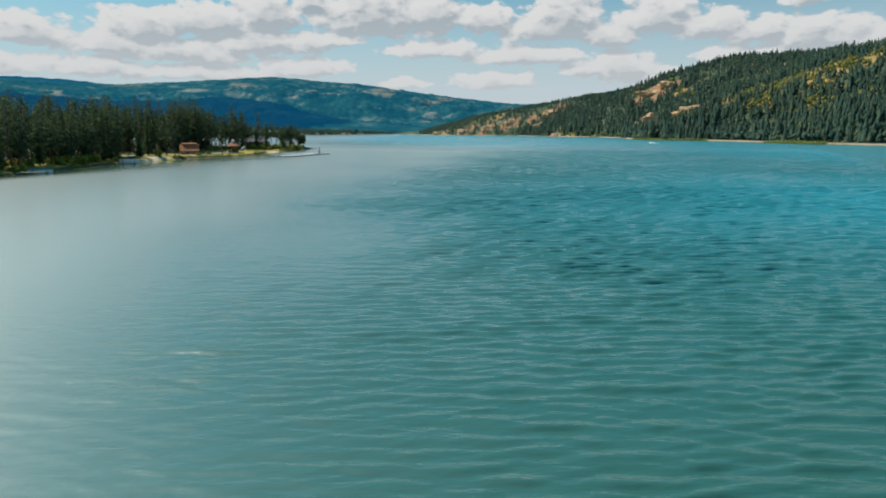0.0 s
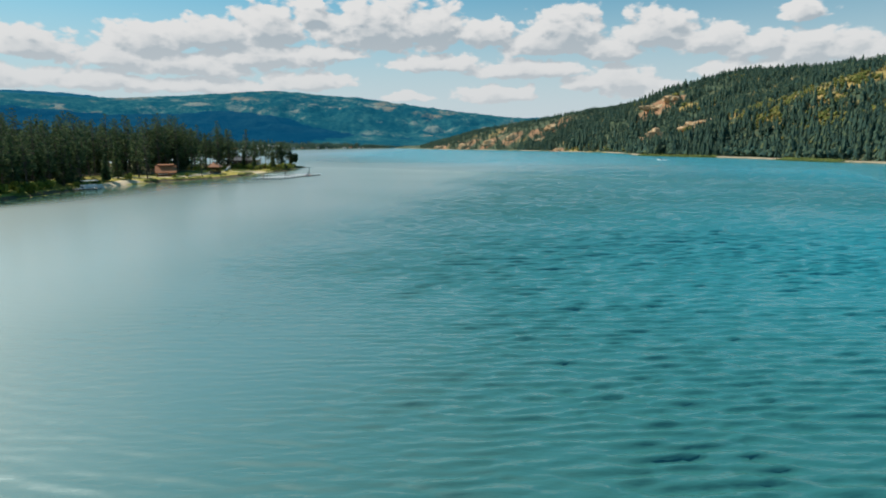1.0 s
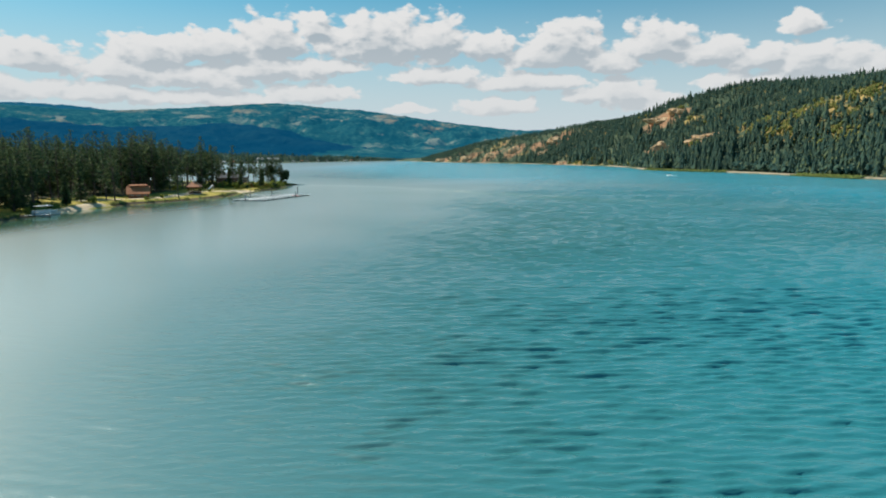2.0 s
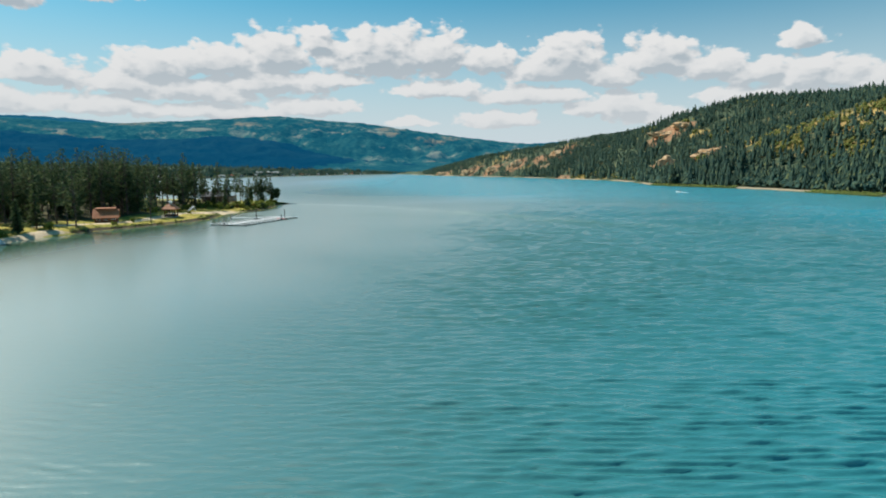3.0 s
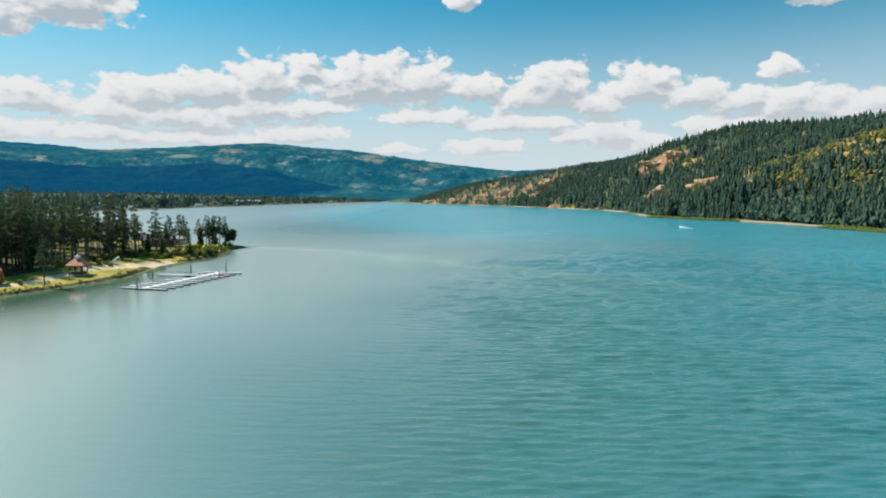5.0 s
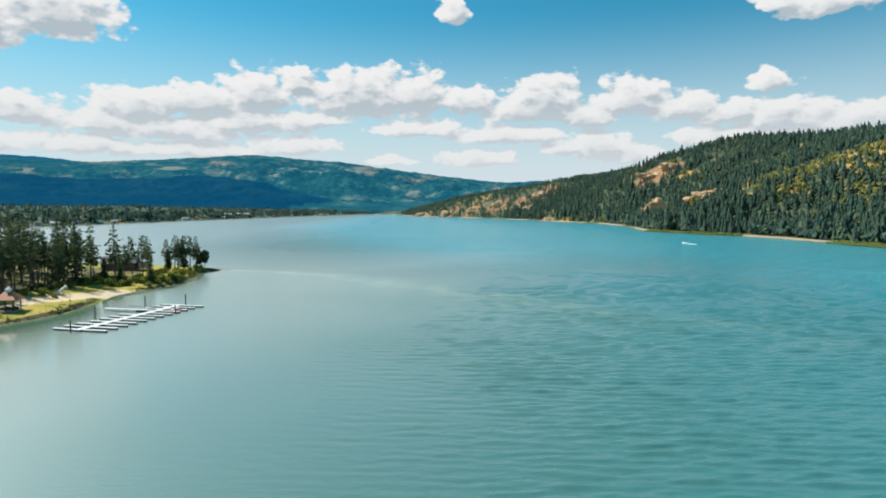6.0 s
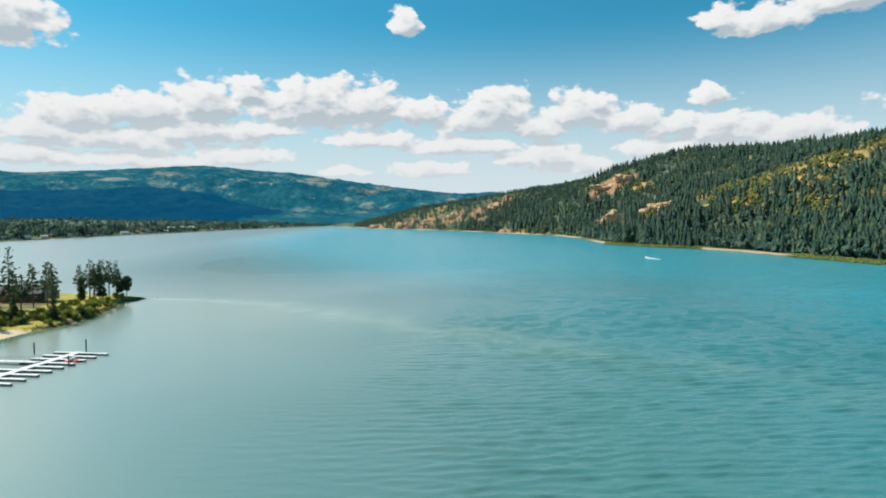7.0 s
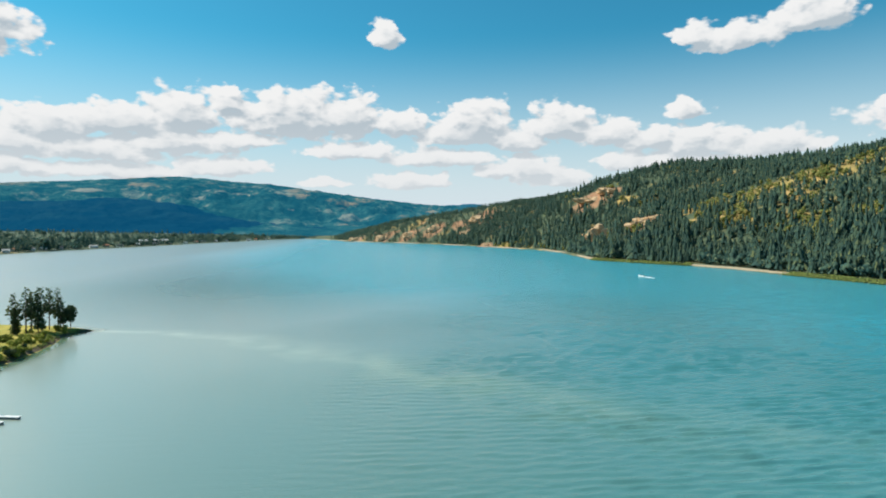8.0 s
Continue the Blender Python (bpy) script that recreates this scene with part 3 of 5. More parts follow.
def build_land():
    # water to the horizon, finest where the camera passes low over it
    ys = np.concatenate([[-5000, -2500, -1000, -400, -100, -30, 0], np.arange(8, 120, 0.15), np.arange(120, 260, 0.34), np.arange(260, 400, 0.5), np.arange(400, 520, 1.0), [530, 560, 600, 680, 750, 870, 1000, 1200, 1500, 1850, 2200, 3000, 5000]])
    half = 42 + 0.52 * np.clip(ys, 0, 520)
    wings = np.array([1.5, 4, 8, 13, 20, 30, 45, 70, 120, 250, 600, 1500, 3000, 5000.0])
    X = np.concatenate([-half[:, None] - wings[::-1][None], half[:, None] * np.linspace(-1, 1, 300)[None], half[:, None] + wings[None]], 1)
    Y = np.repeat(ys[:, None], X.shape[1], 1)
    off_shore = np.maximum(-shore_gap(X, Y), 0)
    streak = [(-83, 396.5), (-56, 389), (-32, 372), (-14, 354), (2, 338), (17, 320), (36, 300), (62, 276), (110, 236), (170, 190)]
    d = to_line(X, Y, streak)
    reach = np.clip((X + 82) / 150, 0, 1)
    tatter = 1 + 0.45 * fbm(X, Y, 26, 3, 77)
    near = np.clip(1 - d / (4.0 + 34.0 * reach), 0, 1) ** 1.4 * np.clip(0.66 - 0.46 * reach, 0.14, 1) * np.clip((150 - X) / 110, 0, 1) * np.clip(tatter, 0.3, 1.5)
    # milky water drifts back from the streak towards the bay
    behind = np.interp(X, [p[0] for p in streak], [p[1] for p in streak]) - Y
    wide = np.where(behind > 0, np.exp(-np.maximum(behind, 0) / 120), np.exp(np.minimum(behind, 0) / (7 + 110 * np.clip((X + 60) / 180, 0, 1) ** 2)))
    wide = wide * 0.26 * np.clip((150 - X) / 180, 0, 1) ** 1.5 * np.clip((X + 110) / 25, 0, 1)
    rim = (np.exp(-off_shore / 3.0) * 0.2 + np.exp(-off_shore / 40.0) * 0.10) * np.clip((Y - 60) / 60, 0, 1)
    lee = np.exp(-off_shore / np.interp(Y, [140, 190, 215, 245, 270, 300, 380], [10, 26, 30, 36, 22, 7, 4])) * (X < 0) * np.clip((X + 400) / 100, 0, 1)
    shoal = np.maximum(np.maximum(near, wide), rim) * np.clip((200 - X) / 60, 0, 1)
    mid_tint = np.clip((Y - 90) / 200, 0, 1) * np.clip(1 - (X - 40) / 260, 0.35, 1) * np.clip((700 - Y) / 200, 0, 1)
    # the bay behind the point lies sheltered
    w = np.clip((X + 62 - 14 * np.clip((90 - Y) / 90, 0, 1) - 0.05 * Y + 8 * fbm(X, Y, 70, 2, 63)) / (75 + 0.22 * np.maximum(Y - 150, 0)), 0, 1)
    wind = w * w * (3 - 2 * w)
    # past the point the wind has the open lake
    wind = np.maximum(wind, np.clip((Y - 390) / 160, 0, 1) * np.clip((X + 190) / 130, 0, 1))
    # wind waves: many short crests of unlike length, their steep sides towards the wind's lee
    rng = np.random.RandomState(8)
    near_cam = np.clip((half[:, None] - np.abs(X)) / 14, 0, 1) * np.clip((Y - 6) / 8, 0, 1) * np.clip((430 - Y) / 150, 0, 1)
    wave = np.zeros_like(X)
    for length in np.geomspace(0.62, 3.4, 72):
        a, ph = rng.normal(0.03, 0.22), rng.uniform(0, 6.283)
        kx, ky = 6.2832 / length * math.sin(a), 6.2832 / length * math.cos(a)
        fade = np.clip((length / 0.6 * 120 - Y) / 60, 0, 1) if length < 2.0 else np.clip(0.08 + (Y - 75) / 110, 0.08, 2.2)
        wave += fade * 0.0118 * min(1.0, 0.85 / length) * length * np.sin(kx * X + ky * Y + ph)
    patches = np.clip(1.0 + 0.2 * fbm(X, Y * 1.8, 16, 3, 65), 0.8, 1.3)
    gust = np.clip(1.0 + 0.35 * fbm(X, Y * 1.6, 90, 3, 61), 0.6, 1.4) * patches
    # where the water colour is brightened in place of reflected sky
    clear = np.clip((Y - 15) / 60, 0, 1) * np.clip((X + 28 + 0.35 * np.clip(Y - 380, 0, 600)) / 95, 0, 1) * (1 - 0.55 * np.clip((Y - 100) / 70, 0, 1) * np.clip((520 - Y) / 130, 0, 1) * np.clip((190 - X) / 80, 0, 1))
    # sun glare laid into the coat by place: full at left, less where windy
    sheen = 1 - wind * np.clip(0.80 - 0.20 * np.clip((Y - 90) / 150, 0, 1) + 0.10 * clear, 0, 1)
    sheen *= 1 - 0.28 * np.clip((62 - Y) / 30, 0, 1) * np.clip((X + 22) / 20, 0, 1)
    wave = WAVE * (1 + 0.35 * np.clip((Y - 50) / 60, 0, 1)) * wave * gust * near_cam * (0.04 + 0.96 * np.clip((wind - 0.30) / 0.70, 0, 1) ** 1.3) * (1 - 0.85 * np.clip(lee * 1.6, 0, 1))
    lean = np.clip(wave * 0.8, -0.10, 0.10)
    tagged(new("water", grid_mesh("water", X, Y - lean, wave, WATER, [("shoal", shoal), ("mid_tint", mid_tint), ("lee", lee), ("wind", wind), ("clear", clear), ("sheen", sheen), ("open", (1 - 0.85 * (1 - wind) * np.clip((330 - Y) / 60, 0, 1)) * (1 - 0.85 * near_cam) * np.interp(Y, [300, 600], [0.6, 2.3]))])), "teal lake water with wind ripples and a pale shoal", "water", kind="structure")

    # the wooded point
    xs = np.concatenate([np.arange(-520, -180, 8.0), np.arange(-180, -70, 1.1)])
    ys = np.concatenate([np.arange(-60, 130, 5.0), np.arange(130, 450, 1.1)])
    X, Y = np.meshgrid(xs, ys)
    g = shore_gap(X, Y)
    sand = np.maximum(1.1 - to_line(X, Y, PATH) / 4.2, 1.3 - to_line(X, Y, BEACH) / 8.5)
    sand = np.maximum(sand, np.clip(1.0 - np.abs(g - 0.8) / 1.3, 0, 1) * (0.35 + 0.4 * (np.sin(Y * 0.19 + 1) > 0.4)))
    sand = np.maximum(sand, 1.2 - to_line(X, Y, COVE) / 3.2)
    litter = np.clip((g - 20 - 5 * fbm(X, Y, 30, 2, 9)) / 10, 0, 1)
    litter = np.where(Y > 330, np.clip((g - 13) / 14, 0, 0.6), litter)
    bank = np.clip(1.2 - np.abs(g - 0.8) / 1.3, 0, 1) * np.clip((to_line(X, Y, BEACH) - 8) / 5, 0, 1) * np.clip((to_line(X, Y, COVE) - 3) / 3, 0, 1)
    tagged(new("ground", grid_mesh("ground", X, Y, point_height(X, Y), GROUND, [("sand", np.clip(sand, 0, 1)), ("litter", litter), ("bank", bank)])),
           "grassy lakeside point with sandy path and beach", "ground", kind="structure")

    # the wooded slope across the lake
    yy = np.concatenate([np.arange(200, 1500, 7.0), np.arange(1500, 2700, 14.0)])
    dd = np.concatenate([np.arange(-20, 20, 1.7), np.arange(24, 420, 6.5), np.geomspace(430, 1100, 14)])
    D, Y = np.meshgrid(dd, yy)
    X = along(Y, 1) + D - apron(Y) * np.clip((90 - D) / 70, 0, 1)
    dshore = X - along(Y, 1) + apron(Y)
    sand = np.clip(1.2 - np.abs(dshore - 3.0) / 3.4, 0, 1) * np.clip(0.62 + 0.4 * np.sin(Y * 0.031 + 0.6), 0.3, 0.95)
    patch = np.maximum(clearing(X, Y, "dry"), 0.30 + 0.24 * fbm(X, Y, 110, 3, 21))
    rusty = np.maximum(clearing(X, Y, "rock"), (0.27 + 0.26 * fbm(X, Y, 90, 3, 27)) * np.clip((Y - 1380) / 120, 0, 1) * np.clip((2080 - Y) / 100, 0, 1))
    tagged(new("hill", grid_mesh("hill", X, Y, right_height(X, Y), HILL, [("dry", patch), ("rock", rusty), ("sand", sand)])),
           "steep hillside of dry grass and rusty rock", "hill", kind="structure")

    # low land along the far shore
    yy = np.concatenate([np.arange(300, 2600, 20.0)])
    dd = np.concatenate([[-20, -5], np.arange(0, 120, 8.0), np.geomspace(130, 2600, 24)])
    D, Y = np.meshgrid(dd, yy)
    X = np.interp(Y, [p[0] for p in FAR_LEFT], [p[1] for p in FAR_LEFT]) - D
    zero = np.zeros_like(X)
    tagged(new("far_shore", grid_mesh("far_shore", X, Y, far_left_height(X, Y), HILL, [("dry", (0.25 + 0.2 * fbm(X, Y, 150, 3, 5)) * np.clip(1.2 - D / 120, 0, 1)), ("rock", zero), ("sand", np.clip(1 - D / 10, 0, 1) * 0.35)])),
           "low wooded land along the far shore", "ground", kind="structure")

    # far mountains on a ring about the lake, with hay fields and cut blocks: azimuth, height, half sizes (degrees)
    FIELDS = [(-21.5, 3.55, 1.5, 0.22), (-17.2, 3.35, 0.9, 0.16), (-13.0, 3.15, 1.4, 0.22), (-10.2, 3.5, 1.2, 0.18), (-31.5, 3.2, 1.0, 0.2), (-5.8, 2.3, 1.3, 0.25), (-9.0, 1.6, 1.6, 0.2), (-3.2, 1.8, 1.0, 0.2), (-12.2, 3.75, 1.5, 0.16)]

    def range_mesh(name, az, el, r0, r1, r2, mat, rough, seed):
        A = np.radians(np.arange(-75, 60, 0.22))
        R = np.concatenate([np.linspace(r0, r1, 46), np.linspace(r1 + 30, r2, 6)])
        RR, AA = np.meshgrid(R, A)
        crown = r1 * np.tan(np.radians(np.interp(np.degrees(AA), az, el))) + 20
        s = np.clip((RR - r0) / (r1 - r0), 0, 1)
        X, Y = RR * np.sin(AA), RR * np.cos(AA)
        steep = np.interp(np.degrees(AA), [-17, -5], [0.05, 0.62]) if name == "backdrop" else 0.62
        body = crown * (steep * s ** 0.9 + (1 - steep) * s * s)
        crease = 1 - 2 * np.abs(fbm(X, Y, 620, 5, seed + 5))
        spurs = (0.7 * fbm(X, Y, 900, 5, seed) + 0.8 * crease) * rough * np.sin(np.pi * np.clip(s, 0, 1) ** 1.3) ** 1.4 + fbm(X, Y, 120, 3, seed + 2) * 4 * s
        Z = np.where(RR > r1, crown - (RR - r1) * 0.3, body + spurs)
        # slopes that lie outside the painted cloud shadow
        lift = np.clip((s - 0.35) / 0.25, 0, 1) * (RR <= r1)
        lift = np.maximum(lift, np.clip((np.degrees(AA) + 14) / 7, 0, 1))
        field = np.zeros_like(Z)
        if name == "backdrop":
            seen = np.degrees(np.arctan2(Z, RR))
            for a, e, w, h in FIELDS:
                field = np.maximum(field, 1.3 - np.hypot((np.degrees(AA) - a) / w, (seen - e) / h))
        tagged(new(name, grid_mesh(name, X, Y, Z, mat, [("open", lift), ("field", np.clip(field, 0, 1))])), "hazy blue forested mountain range with pale clearings and painted cloud shadow", "mountain", kind="structure")

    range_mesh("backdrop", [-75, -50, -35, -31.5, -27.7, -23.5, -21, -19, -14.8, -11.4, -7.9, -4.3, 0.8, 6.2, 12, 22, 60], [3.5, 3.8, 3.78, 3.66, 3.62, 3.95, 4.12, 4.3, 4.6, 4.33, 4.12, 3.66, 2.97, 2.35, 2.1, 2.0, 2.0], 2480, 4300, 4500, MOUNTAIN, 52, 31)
    # made-up dark ridge in place of a cloud shadow on the lower slopes
    range_mesh("backdrop_cloud_shadow", [-75, -45, -36, -31, -27, -23, -20, -17.5, -15.5, -13.5, -11.5, -9, -6, 60], [2.6, 2.8, 2.9, 2.5, 2.3, 2.5, 2.75, 2.65, 2.45, 2.05, 1.6, 1.2, 0.7, 0.0], 2500, 3300, 3700, SHADOW_RIDGE, 18, 53)
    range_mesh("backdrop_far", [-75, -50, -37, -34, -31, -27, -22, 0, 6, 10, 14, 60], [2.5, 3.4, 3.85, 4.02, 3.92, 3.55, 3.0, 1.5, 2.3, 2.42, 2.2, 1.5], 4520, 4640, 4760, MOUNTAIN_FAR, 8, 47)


# ---- woods that nobody could count ----
def conifer_template(rng, whorls=7, sides=6, slim=1.0, bough=0.42):
    """A small ragged conifer one metre tall: whorls of drooping boughs round a thin stem."""
    v, f = [], []
    lean_x, lean_y = rng.uniform(-0.03, 0.03), rng.uniform(-0.03, 0.03)
    low = rng.uniform(0.06, 0.22)
    for k in range(whorls):
        t = k / whorls
        z0 = low + (0.98 - low) * t
        r = slim * 0.155 * (1 - t) ** 0.75 * rng.uniform(0.75, 1.25) + 0.012
        off = rng.uniform(0, 6.28)
        for j in range(sides):
            a = off + 6.2832 * (j + rng.uniform(-0.3, 0.3)) / sides
            q, c, d = r * rng.uniform(0.55, 1.25), math.cos(a), math.sin(a)
            w = bough * q + 0.012
            b = len(v)
            top = min(1.0, z0 + 0.10 + 0.26 * (1 - t))
            v += [(lean_x * z0, lean_y * z0, top), (lean_x * z0 + c * q - d * w, lean_y * z0 + d * q + c * w, z0 - 0.03 + rng.uniform(-0.02, 0.02)),
                  (lean_x * z0 + c * q * 1.15, lean_y * z0 + d * q * 1.15, z0 - 0.045), (lean_x * z0 + c * q + d * w, lean_y * z0 + d * q - c * w, z0 - 0.02 + rng.uniform(-0.02, 0.02))]
            f += [(b, b + 1, b + 2), (b, b + 2, b + 3)]
    b = len(v)
    v += [(0.014, 0, 0), (-0.008, 0.012, 0), (-0.008, -0.012, 0), (lean_x, lean_y, 1.0)]
    f += [(b, b + 1, b + 3), (b + 1, b + 2, b + 3), (b + 2, b, b + 3)]
    return np.array(v), np.array(f)


def leafy_template(rng, count=46):
    """A small broadleaf crown of loose leaf clumps one metre tall."""
    v, f = [], []
    lobes = [(rng.uniform(-0.22, 0.22), rng.uniform(-0.22, 0.22), rng.uniform(0.35, 0.8), rng.uniform(0.16, 0.27)) for _ in range(5)]
    for k in range(count):
        lx, ly, lz, lr = lobes[k % 5]
        d = rng.normal(size=3)
        d /= np.linalg.norm(d)
        c = np.array([lx, ly, lz]) + d * lr * rng.uniform(0.6, 1.05)
        t = np.cross(d, rng.normal(size=3))
        t /= np.linalg.norm(t)
        w = np.cross(d, t)
        s = rng.uniform(0.09, 0.17)
        b = len(v)
        v += [c + t * s, c - 0.5 * t * s + 0.87 * w * s, c - 0.5 * t * s - 0.87 * w * s, c + d * s * 0.6]
        f += [(b, b + 1, b + 3), (b + 1, b + 2, b + 3), (b + 2, b, b + 3)]
    return np.array(v), np.array(f)


def scatter(name, templates, places, heights, mat, label, category, rng, wide=1.0):
    """Thousands of small trees joined into one sheet of woods."""
    V, F, base = [], [], 0
    pick = rng.randint(0, len(templates), len(places))
    turn = rng.uniform(0, 6.283, len(places))
    fat = wide * rng.uniform(0.8, 1.25, len(places))
    for k, (tv, tf) in enumerate(templates):
        at = np.where(pick == k)[0]
        if not len(at):
            continue
        c, s, h, w = np.cos(turn[at]), np.sin(turn[at]), heights[at], fat[at]
        x = (tv[None, :, 0] * c[:, None] - tv[None, :, 1] * s[:, None]) * (h * w)[:, None] + places[at, 0:1]
        y = (tv[None, :, 0] * s[:, None] + tv[None, :, 1] * c[:, None]) * (h * w)[:, None] + places[at, 1:2]
        z = tv[None, :, 2] * h[:, None] + places[at, 2:3]
        V.append(np.stack([x, y, z], -1).reshape(-1, 3))
        F.append((tf[None] + (np.arange(len(at)) * len(tv))[:, None, None]).reshape(-1, 3) + base)
        base += len(at) * len(tv)
    return tagged(new(name, mesh_tris(name, np.concatenate(V), np.concatenate(F), mat)), label, category, kind="stuff")


def build_woods():
    rng = np.random.RandomState(5)
    near = [conifer_template(rng, 6, 5, slim) for slim in (0.75, 0.9, 1.0, 1.1, 1.25, 0.85, 1.0, 1.4)]
    fine = [conifer_template(rng, 12, 6, slim, 0.26) for slim in (0.8, 0.95, 1.1, 1.3, 0.9, 1.05)]
    far = [conifer_template(rng, 3, 4) for _ in range(6)]
    leafy = [leafy_template(rng) for _ in range(4)]

    def slope(count, y0, y1, s0, s1):
        y = rng.uniform(y0, y1, count)
        x = along(y, 1) + rng.uniform(s0, s1, count)
        open_ground = np.maximum(clearing(x, y, "dry"), clearing(x, y, "rock"))
        thin = 0.5 + 0.5 * fbm(x, y, 90, 3, 13)
        keep = rng.uniform(0, 1, count) > np.clip(open_ground * 1.6 - 0.1, 0, np.where(y > 1400, 0.52, np.where(clearing(x, y, "rock") > 0.3, 0.98, 0.90)))
        keep &= rng.uniform(0, 1, count) > np.clip(0.62 - thin, 0, 0.55)
        # the pale rock face stands clear of the trees before it
        keep &= (np.hypot((x - 322) / 14, (y - 975) / 34) > 1) | (rng.uniform(0, 1, count) < 0.12)
        keep &= (x - along(y, 1) + apron(y)) > 10.0 + 4 * np.sin(y * 0.05)
        x, y = x[keep], y[keep]
        return np.stack([x, y, right_height(x, y) - 0.2], -1)

    p = np.concatenate([slope(12500, 470, 1000, -50.0, 470), slope(7600, 1000, 1500, 0.0, 400)])
    inland = p[:, 0] - along(p[:, 1], 1)
    h = rng.triangular(4.0, 9.0, 20.0, len(p)) * np.interp(inland, [-50, 0, 25, 70, 260, 470], [1.05, 1.3, 1.3, 1.1, 0.9, 0.7]) * (0.95 + 0.3 * fbm(p[:, 0], p[:, 1], 160, 2, 17))
    close = (inland < 110) & (p[:, 1] < 950)
    scatter("conifer_woods", near, p[~close], h[~close], WOODS, "dark green conifer woods on the hillside", "woods", rng)
    scatter("shore_conifer_woods", fine, p[close], h[close], WOODS, "tall dark green conifers at the foot of the hillside", "woods", rng)
    p = np.concatenate([slope(3000, 1430, 1560, 0.0, 330), slope(5200, 1560, 2230, 0.0, 300)])
    scatter("distant_conifer_woods", far, p, rng.uniform(9, 14, len(p)), WOODS, "dark conifer woods on the distant slope", "woods", rng, 1.15)
    # green and yellowing broadleaf trees low on the slope and round the clearings
    y = rng.uniform(480, 1300, 11000)
    x = along(y, 1) + rng.uniform(8, 330, len(y))
    grove = fbm(x, y, 150, 3, 41)
    keep = (grove > 0.72) | (clearing(x, y, "dry") > rng.uniform(0.25, 1.2, len(y))) | ((x - along(y, 1) < 26) & (x - along(y, 1) > 9) & (rng.uniform(0, 1, len(y)) < 0.25))
    keep &= rng.uniform(0, 1, len(y)) < 0.62
    x, y = x[keep], y[keep]
    for gx, gy, wide, count in GROVES:
        x, y = np.append(x, rng.normal(gx, wide, count)), np.append(y, rng.normal(gy, wide * 1.3, count))
    p = np.stack([x, y, right_height(x, y) - 0.3], -1)
    scatter("broadleaf_woods", leafy, p, rng.uniform(4.0, 9.0, len(p)), BROAD, "green and yellowing broadleaf trees on the hillside", "woods", rng, 1.0)
    y = np.concatenate([rng.uniform(520, 700, 60), rng.uniform(740, 1100, 34)])
    x = along(y, 1) - apron(y) + rng.uniform(9, 30, len(y))
    scatter("shore_broadleaf", leafy, np.stack([x, y, right_height(x, y) - 0.3], -1), rng.uniform(6, 13, len(y)), FARWOODS, "round-crowned broadleaf trees along the far bank", "woods", rng, 1.1)
    # the far shore
    y = np.concatenate([rng.uniform(750, 2560, 9000), rng.uniform(650, 2500, 6000)])
    d = np.concatenate([rng.exponential(95, 9000) + 6, rng.uniform(120, 900, 6000)])
    x = np.interp(y, [q[0] for q in FAR_LEFT], [q[1] for q in FAR_LEFT]) - d
    keep = (fbm(x, y, 90, 3, 23) > -0.12) | (rng.uniform(0, 1, len(x)) < 0.12)
    x, y = x[keep], y[keep]
    p = np.stack([x, y, far_left_height(x, y) - 0.2], -1)
    scatter("far_shore_woods", far * 2 + leafy[:1], p, rng.triangular(3, 7, 21, len(p)) * np.interp(p[:, 1], [900, 1600, 2400], [1.05, 0.8, 0.7]) * np.clip(0.85 + 0.65 * fbm(p[:, 0], p[:, 1], 75, 3, 29), 0.35, 1.7), FARWOODS, "mixed woods along the far shore", "woods", rng, 1.05)
    # the head of the lake and the foot of the mountains
    a = np.radians(rng.uniform(-34, 12, 4600))
    r = 2440 + rng.exponential(140, len(a))
    p = np.stack([r * np.sin(a), r * np.cos(a), 1 + (r - 2440) * 0.05], -1)
    scatter("lake_head_woods", far + leafy[:1], p, rng.uniform(4, 9, len(p)), FARWOODS, "woods at the far head of the lake", "woods", rng, 1.4)
    # tufts of grass and sedge on the point's bank
    y = rng.uniform(135, 396, 1800)
    x = np.interp(y, [q[1] for q in POINT_SHORE[:20]], [q[0] for q in POINT_SHORE[:20]]) - rng.exponential(1.6, len(y)) - 0.5
    keep = (to_line(x, y, BEACH) > 8) & (to_line(x, y, COVE) > 4) & (fbm(x, y, 12, 2, 71) > -0.15)
    x, y = x[keep], y[keep]
    p = np.stack([x, y, np.maximum(point_height(x, y), 0) - 0.1], -1)
    scatter("bank_grass", leafy, p, rng.uniform(0.22, 0.6, len(p)), REED, "yellow-green tufts of grass along the point's bank", "grass", rng, 1.5)
    # reeds on the right bank
    y = np.concatenate([rng.uniform(690, 815, 1000), rng.uniform(500, 580, 700)])
    d = rng.uniform(-2.5, 5, len(y))
    x = along(y, 1) - apron(y) + d
    p = np.stack([x, y, np.maximum(right_height(x, y), 0) - 0.1], -1)
    scatter("reed_bed", leafy, p, rng.uniform(0.9, 1.8, len(p)), REED, "bright green reeds at the water's edge", "reeds", rng, 1.3)


build_land()
build_woods()


# ---- trees and shrubs of the point ----
def spray(v, f, c, d, size, rng):
    """A ragged tuft of needles round c, pointing along d."""
    for _ in range(3):
        w = Vector((rng.gauss(0, 1), rng.gauss(0, 1), rng.gauss(0, 0.5))).normalized()
        side = d.cross(w)
        if side.length < 0.01:
            continue
        side.normalize()
        s = size * rng.uniform(0.7, 1.25)
        b = len(v)
        tip = c + (d * 0.8 + w * 0.45) * s
        v += [c - d * s * 0.5, c + side * s * 0.55 + w * s * 0.1, tip, c - side * s * 0.5 - w * s * 0.15]
        f += [(b, b + 1, b + 2), (b, b + 2, b + 3)]


